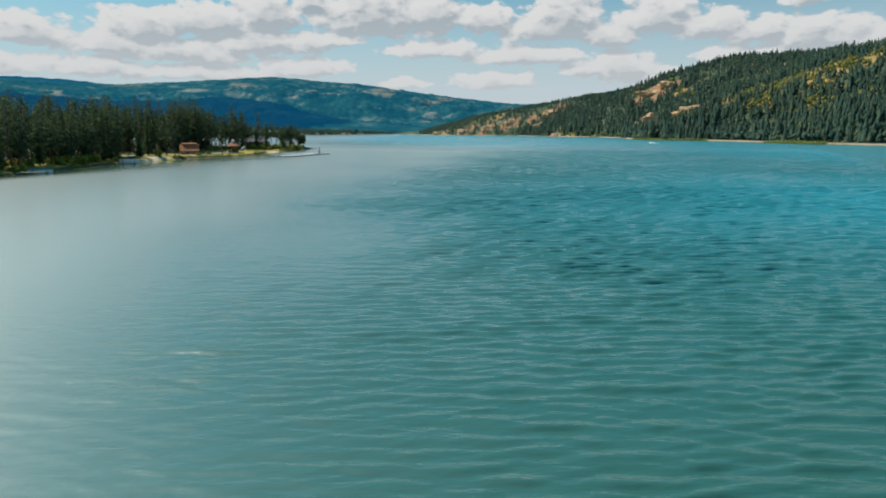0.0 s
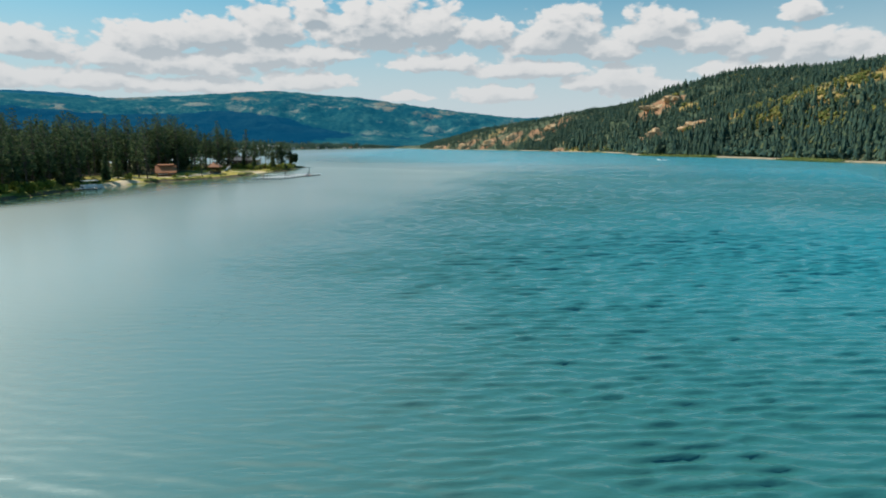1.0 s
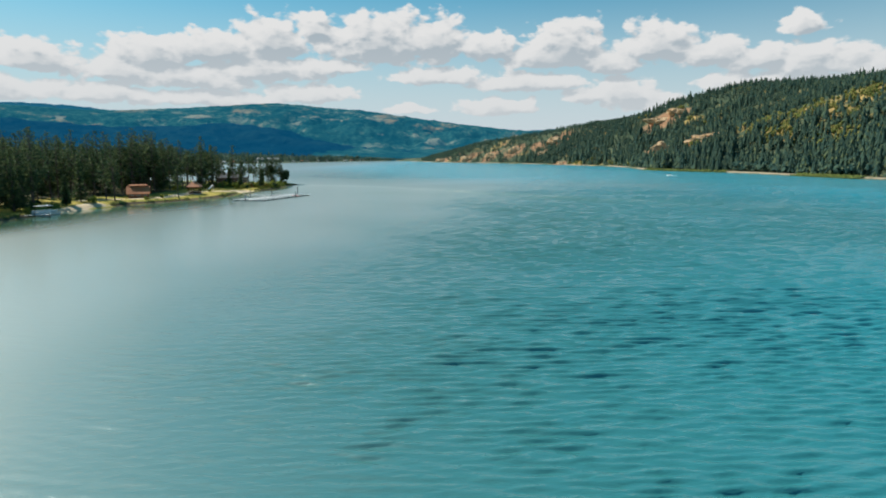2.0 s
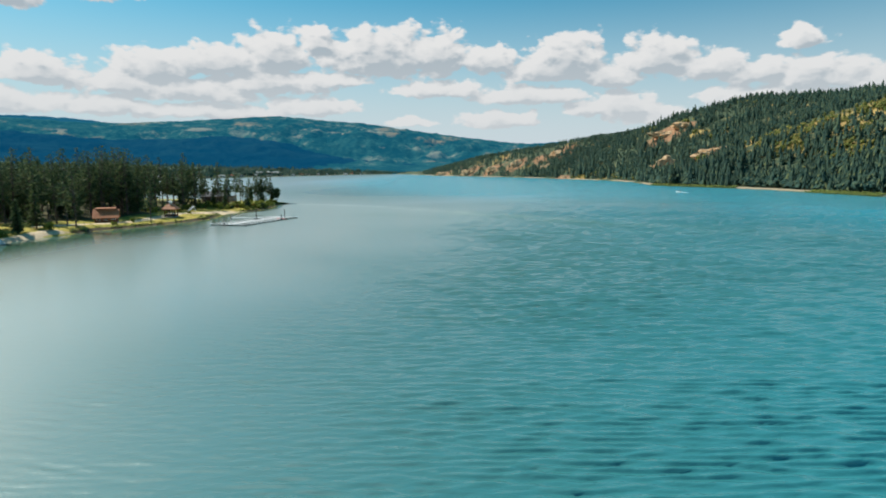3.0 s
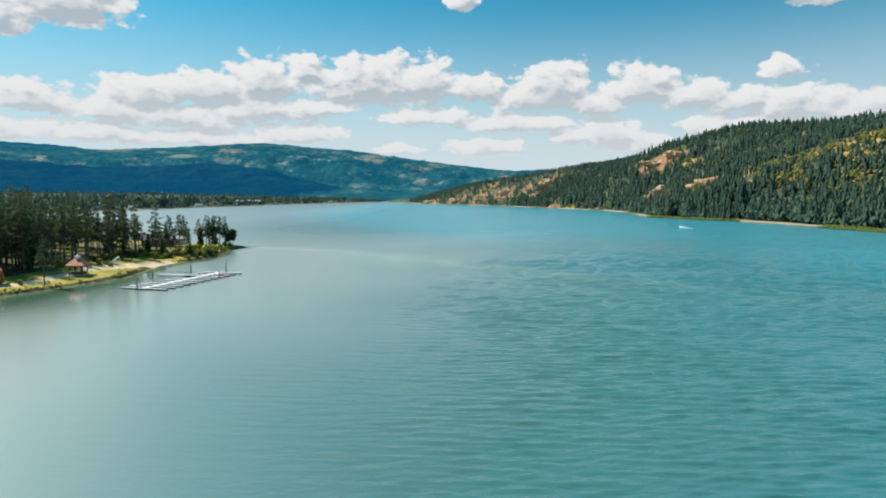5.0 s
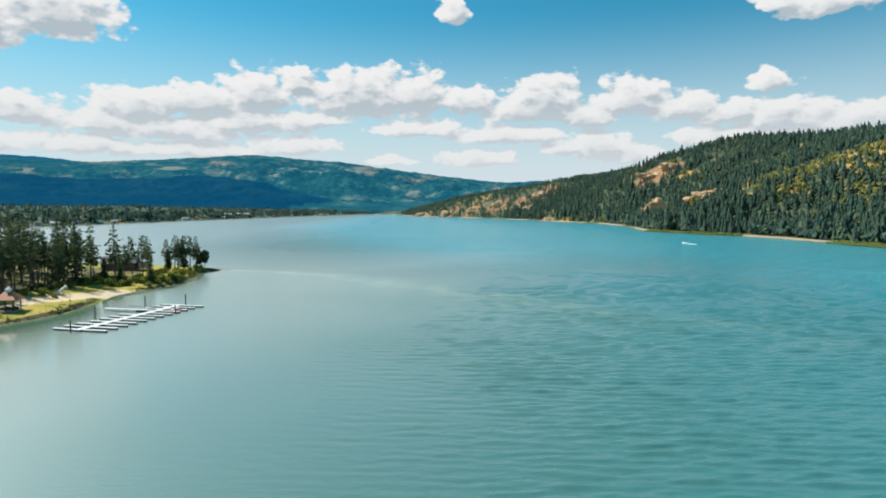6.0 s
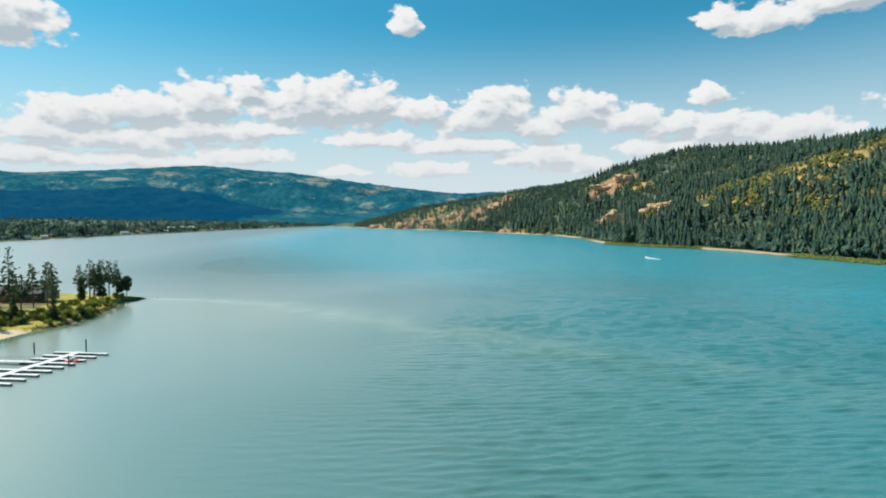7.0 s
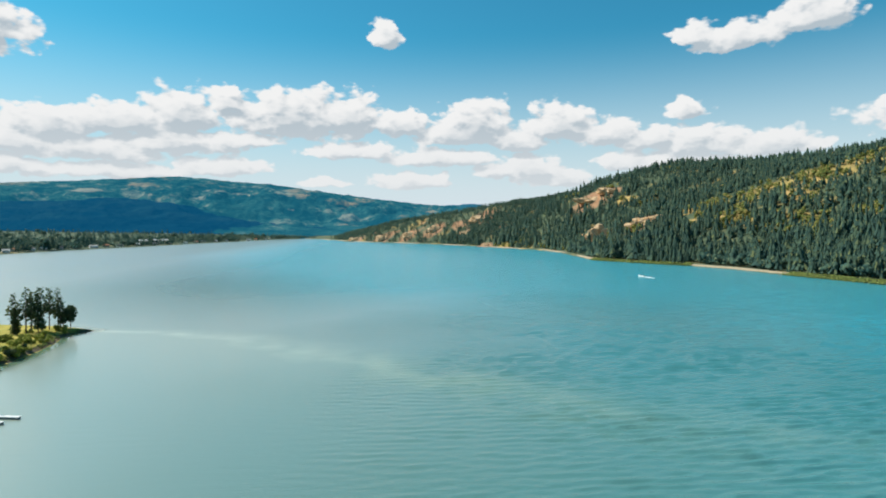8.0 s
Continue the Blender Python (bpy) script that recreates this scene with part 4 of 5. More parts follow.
def trunk_mesh(name, high, r, rng, limbs, bent=0.0):
    bm = bmesh.new()
    top, last = Vector((0, 0, -0.4)), r
    for k in range(1, 6):
        t = k / 5
        nxt = Vector((bent * math.sin(t * 2.4) + rng.uniform(-0.05, 0.05), bent * 0.5 * t + rng.uniform(-0.05, 0.05), high * t))
        nr = r * (1 - 0.9 * t) + 0.02
        tube(top, nxt, last, nr, 7, bm)
        top, last = nxt, nr
    for z, a, ln, droop in limbs:
        o = Vector((bent * math.sin(z / high * 2.4), bent * 0.5 * z / high, z))
        tube(o, o + Vector((math.cos(a) * ln, math.sin(a) * ln, droop)), 0.05 + 0.012 * ln, 0.02, 4, bm)
    me = bpy.data.meshes.new(name)
    bm.to_mesh(me)
    bm.free()
    me.materials.append(BARK)
    return me


def pine(rng, high, kind):
    """Trunk and crown meshes of a tree; kind: ponderosa, fir or lean."""
    limbs, v, f = [], [], []
    bent = rng.uniform(-0.25, 0.25)
    if kind == "ponderosa":
        bare, wide, n = rng.uniform(0.18, 0.34), rng.uniform(0.15, 0.20), 70
    elif kind == "lean":
        bare, wide, n = rng.uniform(0.25, 0.42), rng.uniform(0.11, 0.15), 66
    else:
        bare, wide, n = rng.uniform(0.05, 0.10), rng.uniform(0.14, 0.18), 96
    for k in range(n):
        t = (k + rng.random()) / n
        z = high * (bare + (0.985 - bare) * t)
        a = k * 2.4 + rng.uniform(-0.5, 0.5)
        if kind == "fir":
            reach = high * wide * (1 - t) ** 0.9 * rng.uniform(0.75, 1.15) + 0.25
            droop = -0.25 * reach + 0.1
        else:
            shape = (0.45 + 0.55 * min(1.0, t * 3.2)) * (1 - t) ** (1.05 if kind == "lean" else 0.95) * 1.25
            reach = high * wide * shape * rng.choice((0.35, 0.6, 0.9, 1.0, 1.25)) + 0.2
            droop = reach * rng.uniform(-0.25, 0.25)
        o = Vector((bent * math.sin(z / high * 2.4), bent * 0.5 * z / high, z))
        d = Vector((math.cos(a), math.sin(a), droop / max(reach, 0.1))).normalized()
        if reach > 0.8:
            limbs.append((z, a, reach * 0.85, droop))
        steps = max(2, int(reach / 0.62))
        for j in range(steps):
            q = (j + 0.6) / steps
            if kind != "fir" and q < 0.38:
                continue
            loose = 0.16 if kind == "fir" else 0.22
            c = o + d * reach * q + Vector((rng.gauss(0, loose), rng.gauss(0, loose), rng.gauss(0.05, loose * 0.7)))
            if kind != "fir":
                spray(v, f, c + Vector((rng.gauss(0, 0.4), rng.gauss(0, 0.4), rng.gauss(0.0, 0.25))), d, 0.6 * (1.1 - 0.5 * t), rng)
            spray(v, f, c, d, (0.72 if kind == "fir" else 0.84) * (1.1 - 0.35 * q) * (1.1 - 0.5 * t), rng)
    if kind != "fir":
        for _ in range(7):
            z = high * rng.uniform(0.12, bare)
            limbs.append((z, rng.uniform(0, 6.28), rng.uniform(0.5, 1.5), rng.uniform(-0.4, 0.1)))
    crown = mesh_from("crown", v, f, FIR if kind == "fir" else NEEDLES)
    return trunk_mesh("trunk", high * 0.97, 0.011 * high + 0.05, rng, limbs, bent), crown


def leafy(rng, high, wide, mat, lobes, count, stem=True):
    """Stem and leaf meshes of a shrub or small broadleaf tree."""
    v, f, limbs = [], [], []
    centres = []
    for k in range(lobes):
        a, q = rng.uniform(0, 6.28), rng.uniform(0.1, 0.62)
        centres.append((Vector((math.cos(a) * wide * q, math.sin(a) * wide * q, high * (rng.uniform(0.35, 0.82) if stem else rng.uniform(0.10, 0.66)))), rng.uniform(0.30, 0.52) * min(wide, high * 0.7)))
        limbs.append((high * 0.25, a, wide * q, centres[-1][0].z - high * 0.25))
    for k in range(count):
        c, r = centres[k % lobes]
        d = Vector((rng.gauss(0, 1), rng.gauss(0, 1), rng.gauss(0.2, 0.9))).normalized()
        p = c + d * r * rng.uniform(0.55, 1.15)
        p.z = max(p.z, 0.08)
        s = 0.10 * high ** 0.55 * rng.uniform(0.7, 1.4)
        t = d.cross(Vector((rng.gauss(0, 1), rng.gauss(0, 1), rng.gauss(0, 1)))).normalized()
        w = d.cross(t)
        b = len(v)
        v += [p + t * s, p + w * s * 0.7 + d * s * 0.3, p - t * s, p - w * s * 0.7 - d * s * 0.2]
        f += [(b, b + 1, b + 2), (b, b + 2, b + 3)]
    return trunk_mesh("stem", high * 0.7, 0.03 * high ** 0.7 + 0.01, rng, limbs), mesh_from("crown", v, f, mat)


def build_trees():
    rng = random.Random(12)
    kinds = {}
    for kind, highs in (("ponderosa", (22.0, 19.0, 24.0, 17.0)), ("fir", (16.0, 19.0, 12.0, 8.0)), ("lean", (17.0, 15.0, 19.0, 14.0))):
        kinds[kind] = []
        for high in highs:
            t, c = pine(rng, high, kind)
            label = {"ponderosa": "tall ponderosa pine with bare lower trunk", "fir": "dense dark green conical fir tree", "lean": "slender pine with a thin sparse crown"}[kind]
            kinds[kind].append((high, t, c, label))

    def plant(kind, high, x, y, group="trees on the wooded point"):
        best = min(kinds[kind], key=lambda q: abs(q[0] - high) + rng.uniform(0, 1.5))
        z = float(point_height(np.array([x]), np.array([y]))[0])
        name = {"ponderosa": "pine_tree", "fir": "fir_tree", "lean": "pine_tree"}[kind]
        at = pose(x, y, z, rng.uniform(-1.5, 1.5), rng.uniform(-1.5, 1.5), rng.uniform(0, 360)) @ Matrix.Scale(high / best[0], 4)
        e = thing(name, best[3], "tree", group, at)
        part("trunk", best[1], BARK, e), part("crown", best[2], NEEDLES, e)

    # trees that stand out on the end of the point: kind, height, x, y
    for kind, high, x, y in (("ponderosa", 20, -104, 351), ("lean", 14, -103, 361), ("lean", 14.5, -101, 365), ("lean", 14, -97, 361), ("fir", 9.5, -88, 343), ("lean", 11, -94, 355), ("lean", 12.5, -101.3, 386.4), ("fir", 8.5, -100, 385), ("lean", 12, -99, 392),
                             ("fir", 13, -96, 390), ("lean", 14, -95.5, 391), ("ponderosa", 13.5, -93, 396), ("ponderosa", 19, -113, 352), ("lean", 15, -109, 345), ("lean", 15, -116, 349), ("lean", 12, -107, 357), ("ponderosa", 19, -117, 343), ("lean", 20, -108, 335),
                             ("ponderosa", 20, -111, 329), ("lean", 16, -113, 338), ("lean", 13, -97.6, 389.2), ("lean", 13.5, -94.4, 393.4), ("lean", 10.5, -91.8, 395.2), ("ponderosa", 14.5, -98.6, 388.0), ("lean", 15, -121, 358), ("lean", 16, -124, 366), ("fir", 8, -103, 342), ("lean", 12, -99, 347), ("lean", 14, -106, 341), ("fir", 7, -97, 340), ("lean", 13, -118, 336),
                             ("ponderosa", 19, -107, 246), ("lean", 16, -112, 250), ("fir", 13, -114, 239), ("lean", 12, -97, 271), ("fir", 9, -113, 230)):
        plant(kind, high, x, y)
    # the woods behind: thick along the shore to the south, thinner towards the end
    spots = []
    tries = 0
    while len(spots) < 440 and tries < 14000:
        tries += 1
        y = rng.uniform(118, 372)
        x = -100 - rng.expovariate(1 / 30.0)
        g = float(shore_gap(np.array([x]), np.array([y]))[0])
        path = float(to_line(np.array([x]), np.array([y]), PATH)[0])
        if x < -215 or g < (7 if y < 225 else 15 if y < 255 else 25 if y < 325 else 13) or path < 6 or (y > 300 and y < 334 and x > -109) or (y > 318 and x > (-109 if y < 346 else -132)):
            continue
        if abs(x + 111) < 9 and 256 < y < 279 or abs(x + 98) < 7 and abs(y - 288) < 7 or abs(x + 115) < 11 and abs(y - 382) < 7:
            continue
        if y > 318 and rng.random() < 0.35:
            continue
        if any((x - a) ** 2 + (y - b) ** 2 < (4.0 if y < 300 else 9.0) for a, b in spots):
            continue
        spots.append((x, y))
    for x, y in spots:
        kind = rng.choices(("ponderosa", "fir", "lean"), (5, 3, 3) if y < 300 else (4, 1, 6))[0]
        high = rng.uniform(17, 25.5) if kind == "ponderosa" else rng.uniform(11, 21) if kind == "fir" else rng.uniform(13, 20)
        high *= float(np.interp(y, [118, 215, 250, 300], [0.74, 0.84, 1.0, 1.0]))
        if x > -114 and y < 230:
            high *= 0.7
        plant(kind, high, x, y)

    # broadleaf trees on the spit
    for x, y, high in ((-91.6, 396.2, 6.0), (-89.8, 397.4, 8.2)):
        t, c = leafy(rng, high, high * 0.30, DARKLEAF, 15, 1300)
        e = thing("broadleaf_tree", "dark round-crowned broadleaf tree at the water", "tree", "trees on the wooded point", pose(x, y, 0.9))
        part("trunk", t, BARK, e), part("crown", c, DARKLEAF, e)

    # shrubs
    bushes = [leafy(rng, 1.0, w, m, 6, 330, False) + (m,) for w, m in ((0.85, LEAVES), (0.7, LEAVES), (0.95, LEAVES), (0.8, AUTUMN), (0.55, DARKLEAF))]

    def shrub(k, x, y, high):
        z = float(point_height(np.array([x]), np.array([y]))[0])
        label = ("leafy green shrub on the grassy shore", "leafy green shrub on the grassy shore", "spreading yellow-green shrub on the shore", "browning orange shrub on the shore", "dark green upright shrub by the water")[k]
        e = thing("shrub", label, "shrub", "shrubs along the shore", pose(x, y, z - 0.05, 0, 0, rng.uniform(0, 360)) @ Matrix.Scale(high, 4))
        part("stem", bushes[k][0], BARK, e), part("crown", bushes[k][1], bushes[k][2], e)

    count = 0
    while count < 124:
        y = rng.uniform(132, 398)
        x = float(np.interp(y, [p[1] for p in POINT_SHORE[:20]], [p[0] for p in POINT_SHORE[:20]])) - rng.uniform(1.0, 14.0)
        if y < 330 and count > 80:
            continue
        if 232 < y < 334 and rng.random() < 0.93:
            continue
        if 202 < y < 222 and rng.random() < 0.8 or y > 382 and rng.random() < 0.75:
            continue
        k = rng.choices(range(5), (5, 4, 5, 1.0 if y > 330 else 0.5, 1.5))[0]
        shrub(k, x, y, rng.uniform(1.0, 2.6) if y > 240 else rng.uniform(1.4, 4.2))
        count += 1
    for _ in range(34):
        shrub(rng.choice((0, 1, 2, 3, 4, 2)), rng.uniform(-112, -94), rng.uniform(333, 352), rng.uniform(1.0, 2.8))
    for _ in range(26):
        shrub(rng.choice((0, 1, 2, 4)), rng.uniform(-116, -106), rng.uniform(296, 332), rng.uniform(1.0, 2.6))


# ---- buildings ----
def gable_house(name, label, at, long, deep, wall, rise, wall_mat, roof_mat, vent=False, door=True, windows=3, over=0.55, category="house"):
    """A gabled house with its ridge along x; the front looks to -y."""
    e = thing(name, label, category, "", at)
    x, y = long / 2, deep / 2
    part("foundation", box(-x - 0.15, x + 0.15, -y - 0.15, y + 0.15, -1.0, 0.18), CONCRETE, e)
    t = 0.22
    part("wall", box(-x, x, -y, -y + t, 0.18, wall), wall_mat, e)
    part("wall", box(-x, x, y - t, y, 0.18, wall), wall_mat, e)
    for s in (-1, 1):
        bm = bmesh.new()
        outline = [(-y + t, 0.18), (y - t, 0.18), (y - t, wall), (0, wall + rise * (1 - t / y)), (-y + t, wall)]
        prism(outline, s * x - (t if s > 0 else 0), s * x + (0 if s > 0 else t), bm)
        bmesh.ops.rotate(bm, verts=bm.verts[:], cent=(0, 0, 0), matrix=Matrix(((0, 1, 0), (1, 0, 0), (0, 0, 1))))
        bmesh.ops.recalc_face_normals(bm, faces=bm.faces[:])
        part("gable_wall", bm, wall_mat, e)
    slope = rise / y
    for s in (-1, 1):
        bm = bmesh.new()
        prism([(0, wall + rise + 0.10), (s * (y + over), wall - slope * over + 0.10), (s * (y + over), wall - slope * over + 0.26), (0, wall + rise + 0.26)], -x - over, x + over, bm)
        bmesh.ops.rotate(bm, verts=bm.verts[:], cent=(0, 0, 0), matrix=Matrix(((0, 1, 0), (1, 0, 0), (0, 0, 1))))
        bmesh.ops.recalc_face_normals(bm, faces=bm.faces[:])
        roof = part("roof", bm, roof_mat, e)
        for k in range(int(long / 0.6)):
            xx = -x + (k + 0.5) * long / int(long / 0.6)
            part("roof_seam", tube((xx, s * 0.1, wall + rise + 0.25 - slope * 0.1), (xx, s * (y + over), wall - slope * over + 0.27), 0.03, 0.03, 4), roof_mat, roof)
    if vent:
        part("ridge_vent", box(-x * 0.86, x * 0.86, -0.5, 0.5, wall + rise + 0.05, wall + rise + 0.5), wall_mat, e)
        cap = bmesh.new()
        prism([(-0.8, wall + rise + 0.48), (0.8, wall + rise + 0.48), (0, wall + rise + 0.85)], -x * 0.9, x * 0.9, cap)
        bmesh.ops.rotate(cap, verts=cap.verts[:], cent=(0, 0, 0), matrix=Matrix(((0, 1, 0), (1, 0, 0), (0, 0, 1))))
        bmesh.ops.recalc_face_normals(cap, faces=cap.faces[:])
        part("ridge_cap", cap, roof_mat, e)
    if door:
        d = part("door", box(x - 0.02, x + 0.05, -0.5, 0.5, 0.2, 2.2), SIDING, e, "dark wooden door")
        part("handle", tube((x + 0.05, 0.36, 1.1), (x + 0.13, 0.36, 1.1), 0.03), STEEL, d)
    for k in range(windows):
        xx = -x + long * (k + 0.5) / windows
        w = part("window", box(xx - 0.62, xx + 0.62, -y - 0.05, -y + 0.02, 1.0, 2.1), WHITE, e)
        part("pane", box(xx - 0.54, xx - 0.03, -y - 0.07, -y - 0.04, 1.08, 2.02), GLASS, w)
        part("pane", box(xx + 0.03, xx + 0.54, -y - 0.07, -y - 0.04, 1.08, 2.02), GLASS, w)
    return e


def ground_at(x, y):
    return float(point_height(np.array([float(x)]), np.array([float(y)]))[0])


def pavilion(x, y, turn):
    """An open picnic shelter with a hipped roof and a small cupola."""
    e = thing("picnic_shelter", "open picnic shelter with rust-red hip roof and cupola", "shelter", "", pose(x, y, ground_at(x, y), 0, 0, turn))
    a, b = 2.1, 1.9
    part("slab", box(-a, a, -b, b, -0.5, 0.12), CONCRETE, e)
    for px in (-a + 0.35, -0.0, a - 0.35):
        for py in (-b + 0.35, b - 0.35):
            part("post", box(px - 0.13, px + 0.13, py - 0.13, py + 0.13, 0.12, 2.45), LOGS, e, bevel=0.02)
    for py in (-b + 0.35, b - 0.35):
        part("beam", box(-a + 0.1, a - 0.1, py - 0.1, py + 0.1, 2.45, 2.7), LOGS, e)
    bm = bmesh.new()
    low = [bm.verts.new(p) for p in ((-a - 0.5, -b - 0.5, 2.65), (a + 0.5, -b - 0.5, 2.65), (a + 0.5, b + 0.5, 2.65), (-a - 0.5, b + 0.5, 2.65))]
    eave = [bm.verts.new((v.co.x, v.co.y, 2.82)) for v in low]
    top = [bm.verts.new(p) for p in ((-0.8, -0.3, 4.7), (0.8, -0.3, 4.7), (0.8, 0.3, 4.7), (-0.8, 0.3, 4.7))]
    bm.faces.new(low[::-1]), bm.faces.new(top)
    for k in range(4):
        j = (k + 1) % 4
        bm.faces.new((low[k], low[j], eave[j], eave[k])), bm.faces.new((eave[k], eave[j], top[j], top[k]))
    part("roof", bm, ROOF_RUST, e)
    cup = part("cupola", box(-0.45, 0.45, -0.45, 0.45, 4.5, 5.2), WHITE, e, "pale cupola")
    bm = bmesh.new()
    bmesh.ops.create_cone(bm, cap_ends=True, segments=4, radius1=0.95, radius2=0.06, depth=0.7, matrix=Matrix.Translation((0, 0, 5.55)) @ Matrix.Rotation(radians(45), 4, "Z"))
    part("cupola_roof", bm, WHITE, cup)
    # a table with benches under the roof
    for tx in (-1.0, 1.0):
        t = thing("picnic_table", "brown wooden picnic table under the shelter", "table", "picnic tables", pose(x, y, ground_at(x, y) + 0.12, 0, 0, turn) @ pose(tx, 0, 0))
        part("tabletop", box(-0.4, 0.4, -0.95, 0.95, 0.70, 0.76), SIDING, t)
        for s in (-1, 1):
            part("bench", box(s * 0.75 - 0.14, s * 0.75 + 0.14, -0.95, 0.95, 0.41, 0.46), SIDING, t)
            part("leg_frame", box(-0.85, 0.85, s * 0.65 - 0.05, s * 0.65 + 0.05, 0.0, 0.70), SIDING, t)


def lake_house(x, y, turn):
    e = gable_house("lake_house", "low grey-roofed brown house among the pines", pose(x, y, ground_at(x, y), 0, 0, turn), 12.0, 8.0, 3.0, 2.2, SIDING, ROOF_GREY, windows=4)
    part("porch_roof", box(6.2, 10.4, -3.6, 3.0, 2.9, 3.2), ROOF_GREY, e)
    for px, py in ((9.9, -3.3), (9.9, 2.7), (7.6, -3.3)):
        part("porch_post", box(px - 0.12, px + 0.12, py - 0.12, py + 0.12, 0.3, 2.9), WHITE, e)
    part("porch_wall", box(6.05, 10.2, 2.4, 2.6, 0.2, 2.87), PALE_WALL, e, "pale porch wall")
    part("deck", box(-6.0, 11.2, -6.2, -4.1, 0.2, 0.45), LOGS, e)
    for k in range(14):
        px = -5.9 + k * 1.3
        part("baluster", box(px - 0.05, px + 0.05, -6.15, -6.05, 0.45, 1.4), LOGS, e)
    part("deck_rail", box(-6.0, 11.2, -6.18, -6.02, 1.4, 1.5), LOGS, e)


def floating_dock():
    """A long walkway with finger piers on both sides, held by steel piles."""
    a, b = Vector((-70.0, 267.0, 0)), Vector((-61.6, 301.2, 0))
    d = (b - a).normalized()
    turn = math.degrees(math.atan2(d.y, d.x)) - 90
    long = (b - a).length
    e = thing("floating_dock", "pale floating dock with rows of narrow finger piers", "dock", "", pose(a.x, a.y, 0, 0, 0, turn))

    def pier(name, x0, x1, y0, y1):
        p = part(name, box(x0, x1, y0, y1, 0.34, 0.46), DOCK, e, bevel=0.02)
        part("float", box(x0 + 0.12, x1 - 0.12, y0 + 0.08, y1 - 0.08, -0.2, 0.335), FLOAT, p)

    n = 7
    for k in range(n):
        pier("walkway", -0.9, 0.9, long * k / n + 0.02, long * (k + 1) / n - 0.02)
    for k in range(12):
        y = 0.8 + k * (long - 1.6) / 11
        pier("finger_pier", 0.93, 6.9 if k < 11 else 7.4, y - 0.42, y + 0.42)
        if k not in (7,):
            pier("finger_pier", -6.6 if k < 3 else -5.6, -0.93, y - 0.42, y + 0.42)
    for x, y, h in ((-0.3, -1.2, 2.6), (-7.0, 13.0, 3.0), (-9.2, 33.0, 2.6), (6.2, 24.5, 2.0), (1.6, 35.2, 3.2)):
        p = part("mooring_post", tube((x, y, -4), (x, y, h), 0.14, 0.14, 10), STEEL, e, "dark steel pile")
        part("pile_cap", tube((x, y, h), (x, y, h + 0.2), 0.16, 0.02, 10), STEEL, p)
    g = thing("gangway", "long pale gangway with a handrail to the beach", "gangway", "", pose(a.x, a.y, 0, 0, 0, turn))
    part("ramp", box(-14.5, -0.95, 24.0, 25.3, 0.52, 0.66), DOCK, g)
    for y in (24.06, 25.24):
        part("handrail", tube((-14.4, y, 1.5), (-1.0, y, 1.5), 0.025, 0.025, 6), STEEL, g)
        for k in range(7):
            x = -14.3 + k * 2.2
            part("rail_post", tube((x, y, 0.64), (x, y, 1.5), 0.02, 0.02, 6), STEEL, g)
    base = pose(a.x, a.y, 0, 0, 0, turn)
    w = thing("paddle_boat", "small red pedal boat moored between the finger piers", "boat", "", base @ pose(4.2, 27.9, 0.15))
    hull = bmesh.new()
    bmesh.ops.create_uvsphere(hull, u_segments=16, v_segments=8, radius=1.0, matrix=Matrix.Diagonal((1.9, 0.8, 0.45, 1)))
    part("hull", hull, RED, w)
    for s in (-0.42, 0.42):
        part("seat", box(-0.5, 0.3, s - 0.28, s + 0.28, 0.3, 0.75), WHITE, w, bevel=0.04)


def motor_boat(x, y, turn, long=6.5):
    e = thing("motor_boat", "small white motor boat out on the open water", "boat", "", pose(x, y, 0, 0, 0, turn))
    bm = bmesh.new()
    rows = []
    for t in (0, 0.25, 0.5, 0.75, 0.92, 1.0):
        half = 1.1 * (1 - t ** 3) + 0.03
        z = 0.75 + 0.35 * t * t
        rows.append([bm.verts.new((t * long - long / 2, q * half * (0.55 if lo else 1), -0.25 + 0.3 * t ** 3 if lo else z)) for q, lo in ((-1, 0), (-1, 1), (1, 1), (1, 0))])
    for p, q in zip(rows[:-1], rows[1:]):
        for k in range(3):
            bm.faces.new((p[k], p[k + 1], q[k + 1], q[k]))
        bm.faces.new((p[3], p[0], q[0], q[3]))
    bm.faces.new(rows[0])
    bmesh.ops.recalc_face_normals(bm, faces=bm.faces[:])
    part("hull", bm, WHITE, e)
    part("windscreen", box(0.4, 0.5, -0.85, 0.85, 0.8, 1.35), GLASS, e)
    part("engine", box(-long / 2 - 0.45, -long / 2, -0.25, 0.25, 0.1, 1.2), STEEL, e, bevel=0.05)
    wake = bmesh.new()
    prism([(-long / 2 - 11, 0.03), (-long / 2 + 0.5, 0.03), (-long / 2 + 0.5, 0.22), (-long / 2 - 11, 0.05)], -1.2, 1.2, wake)
    part("wake", wake, FOAM, e, "white foaming wake")


def pontoon(x, y, turn):
    e = thing("pontoon_boat", "white canopied pontoon boat drawn up at the shore", "boat", "", pose(x, y, 0.25, 0, 0, turn))
    for s in (-0.95, 0.95):
        part("float", tube((-3.3, s, 0.05), (3.4, s, 0.05), 0.36, 0.22, 12), WHITE, e)
    part("deck", box(-3.4, 3.3, -1.25, 1.25, 0.42, 0.56), DOCK, e)
    for s in (-1.2, 1.2):
        part("side_panel", box(-2.9, 2.6, s - 0.04, s + 0.04, 0.56, 1.15), WHITE, e)
    for px in (-2.2, 1.2):
        for s in (-1.1, 1.1):
            part("canopy_pole", tube((px, s, 0.56), (px, s, 2.3), 0.035, 0.035, 6), STEEL, e)
    part("canopy", box(-2.6, 1.6, -1.3, 1.3, 2.3, 2.42), WHITE, e, bevel=0.05)


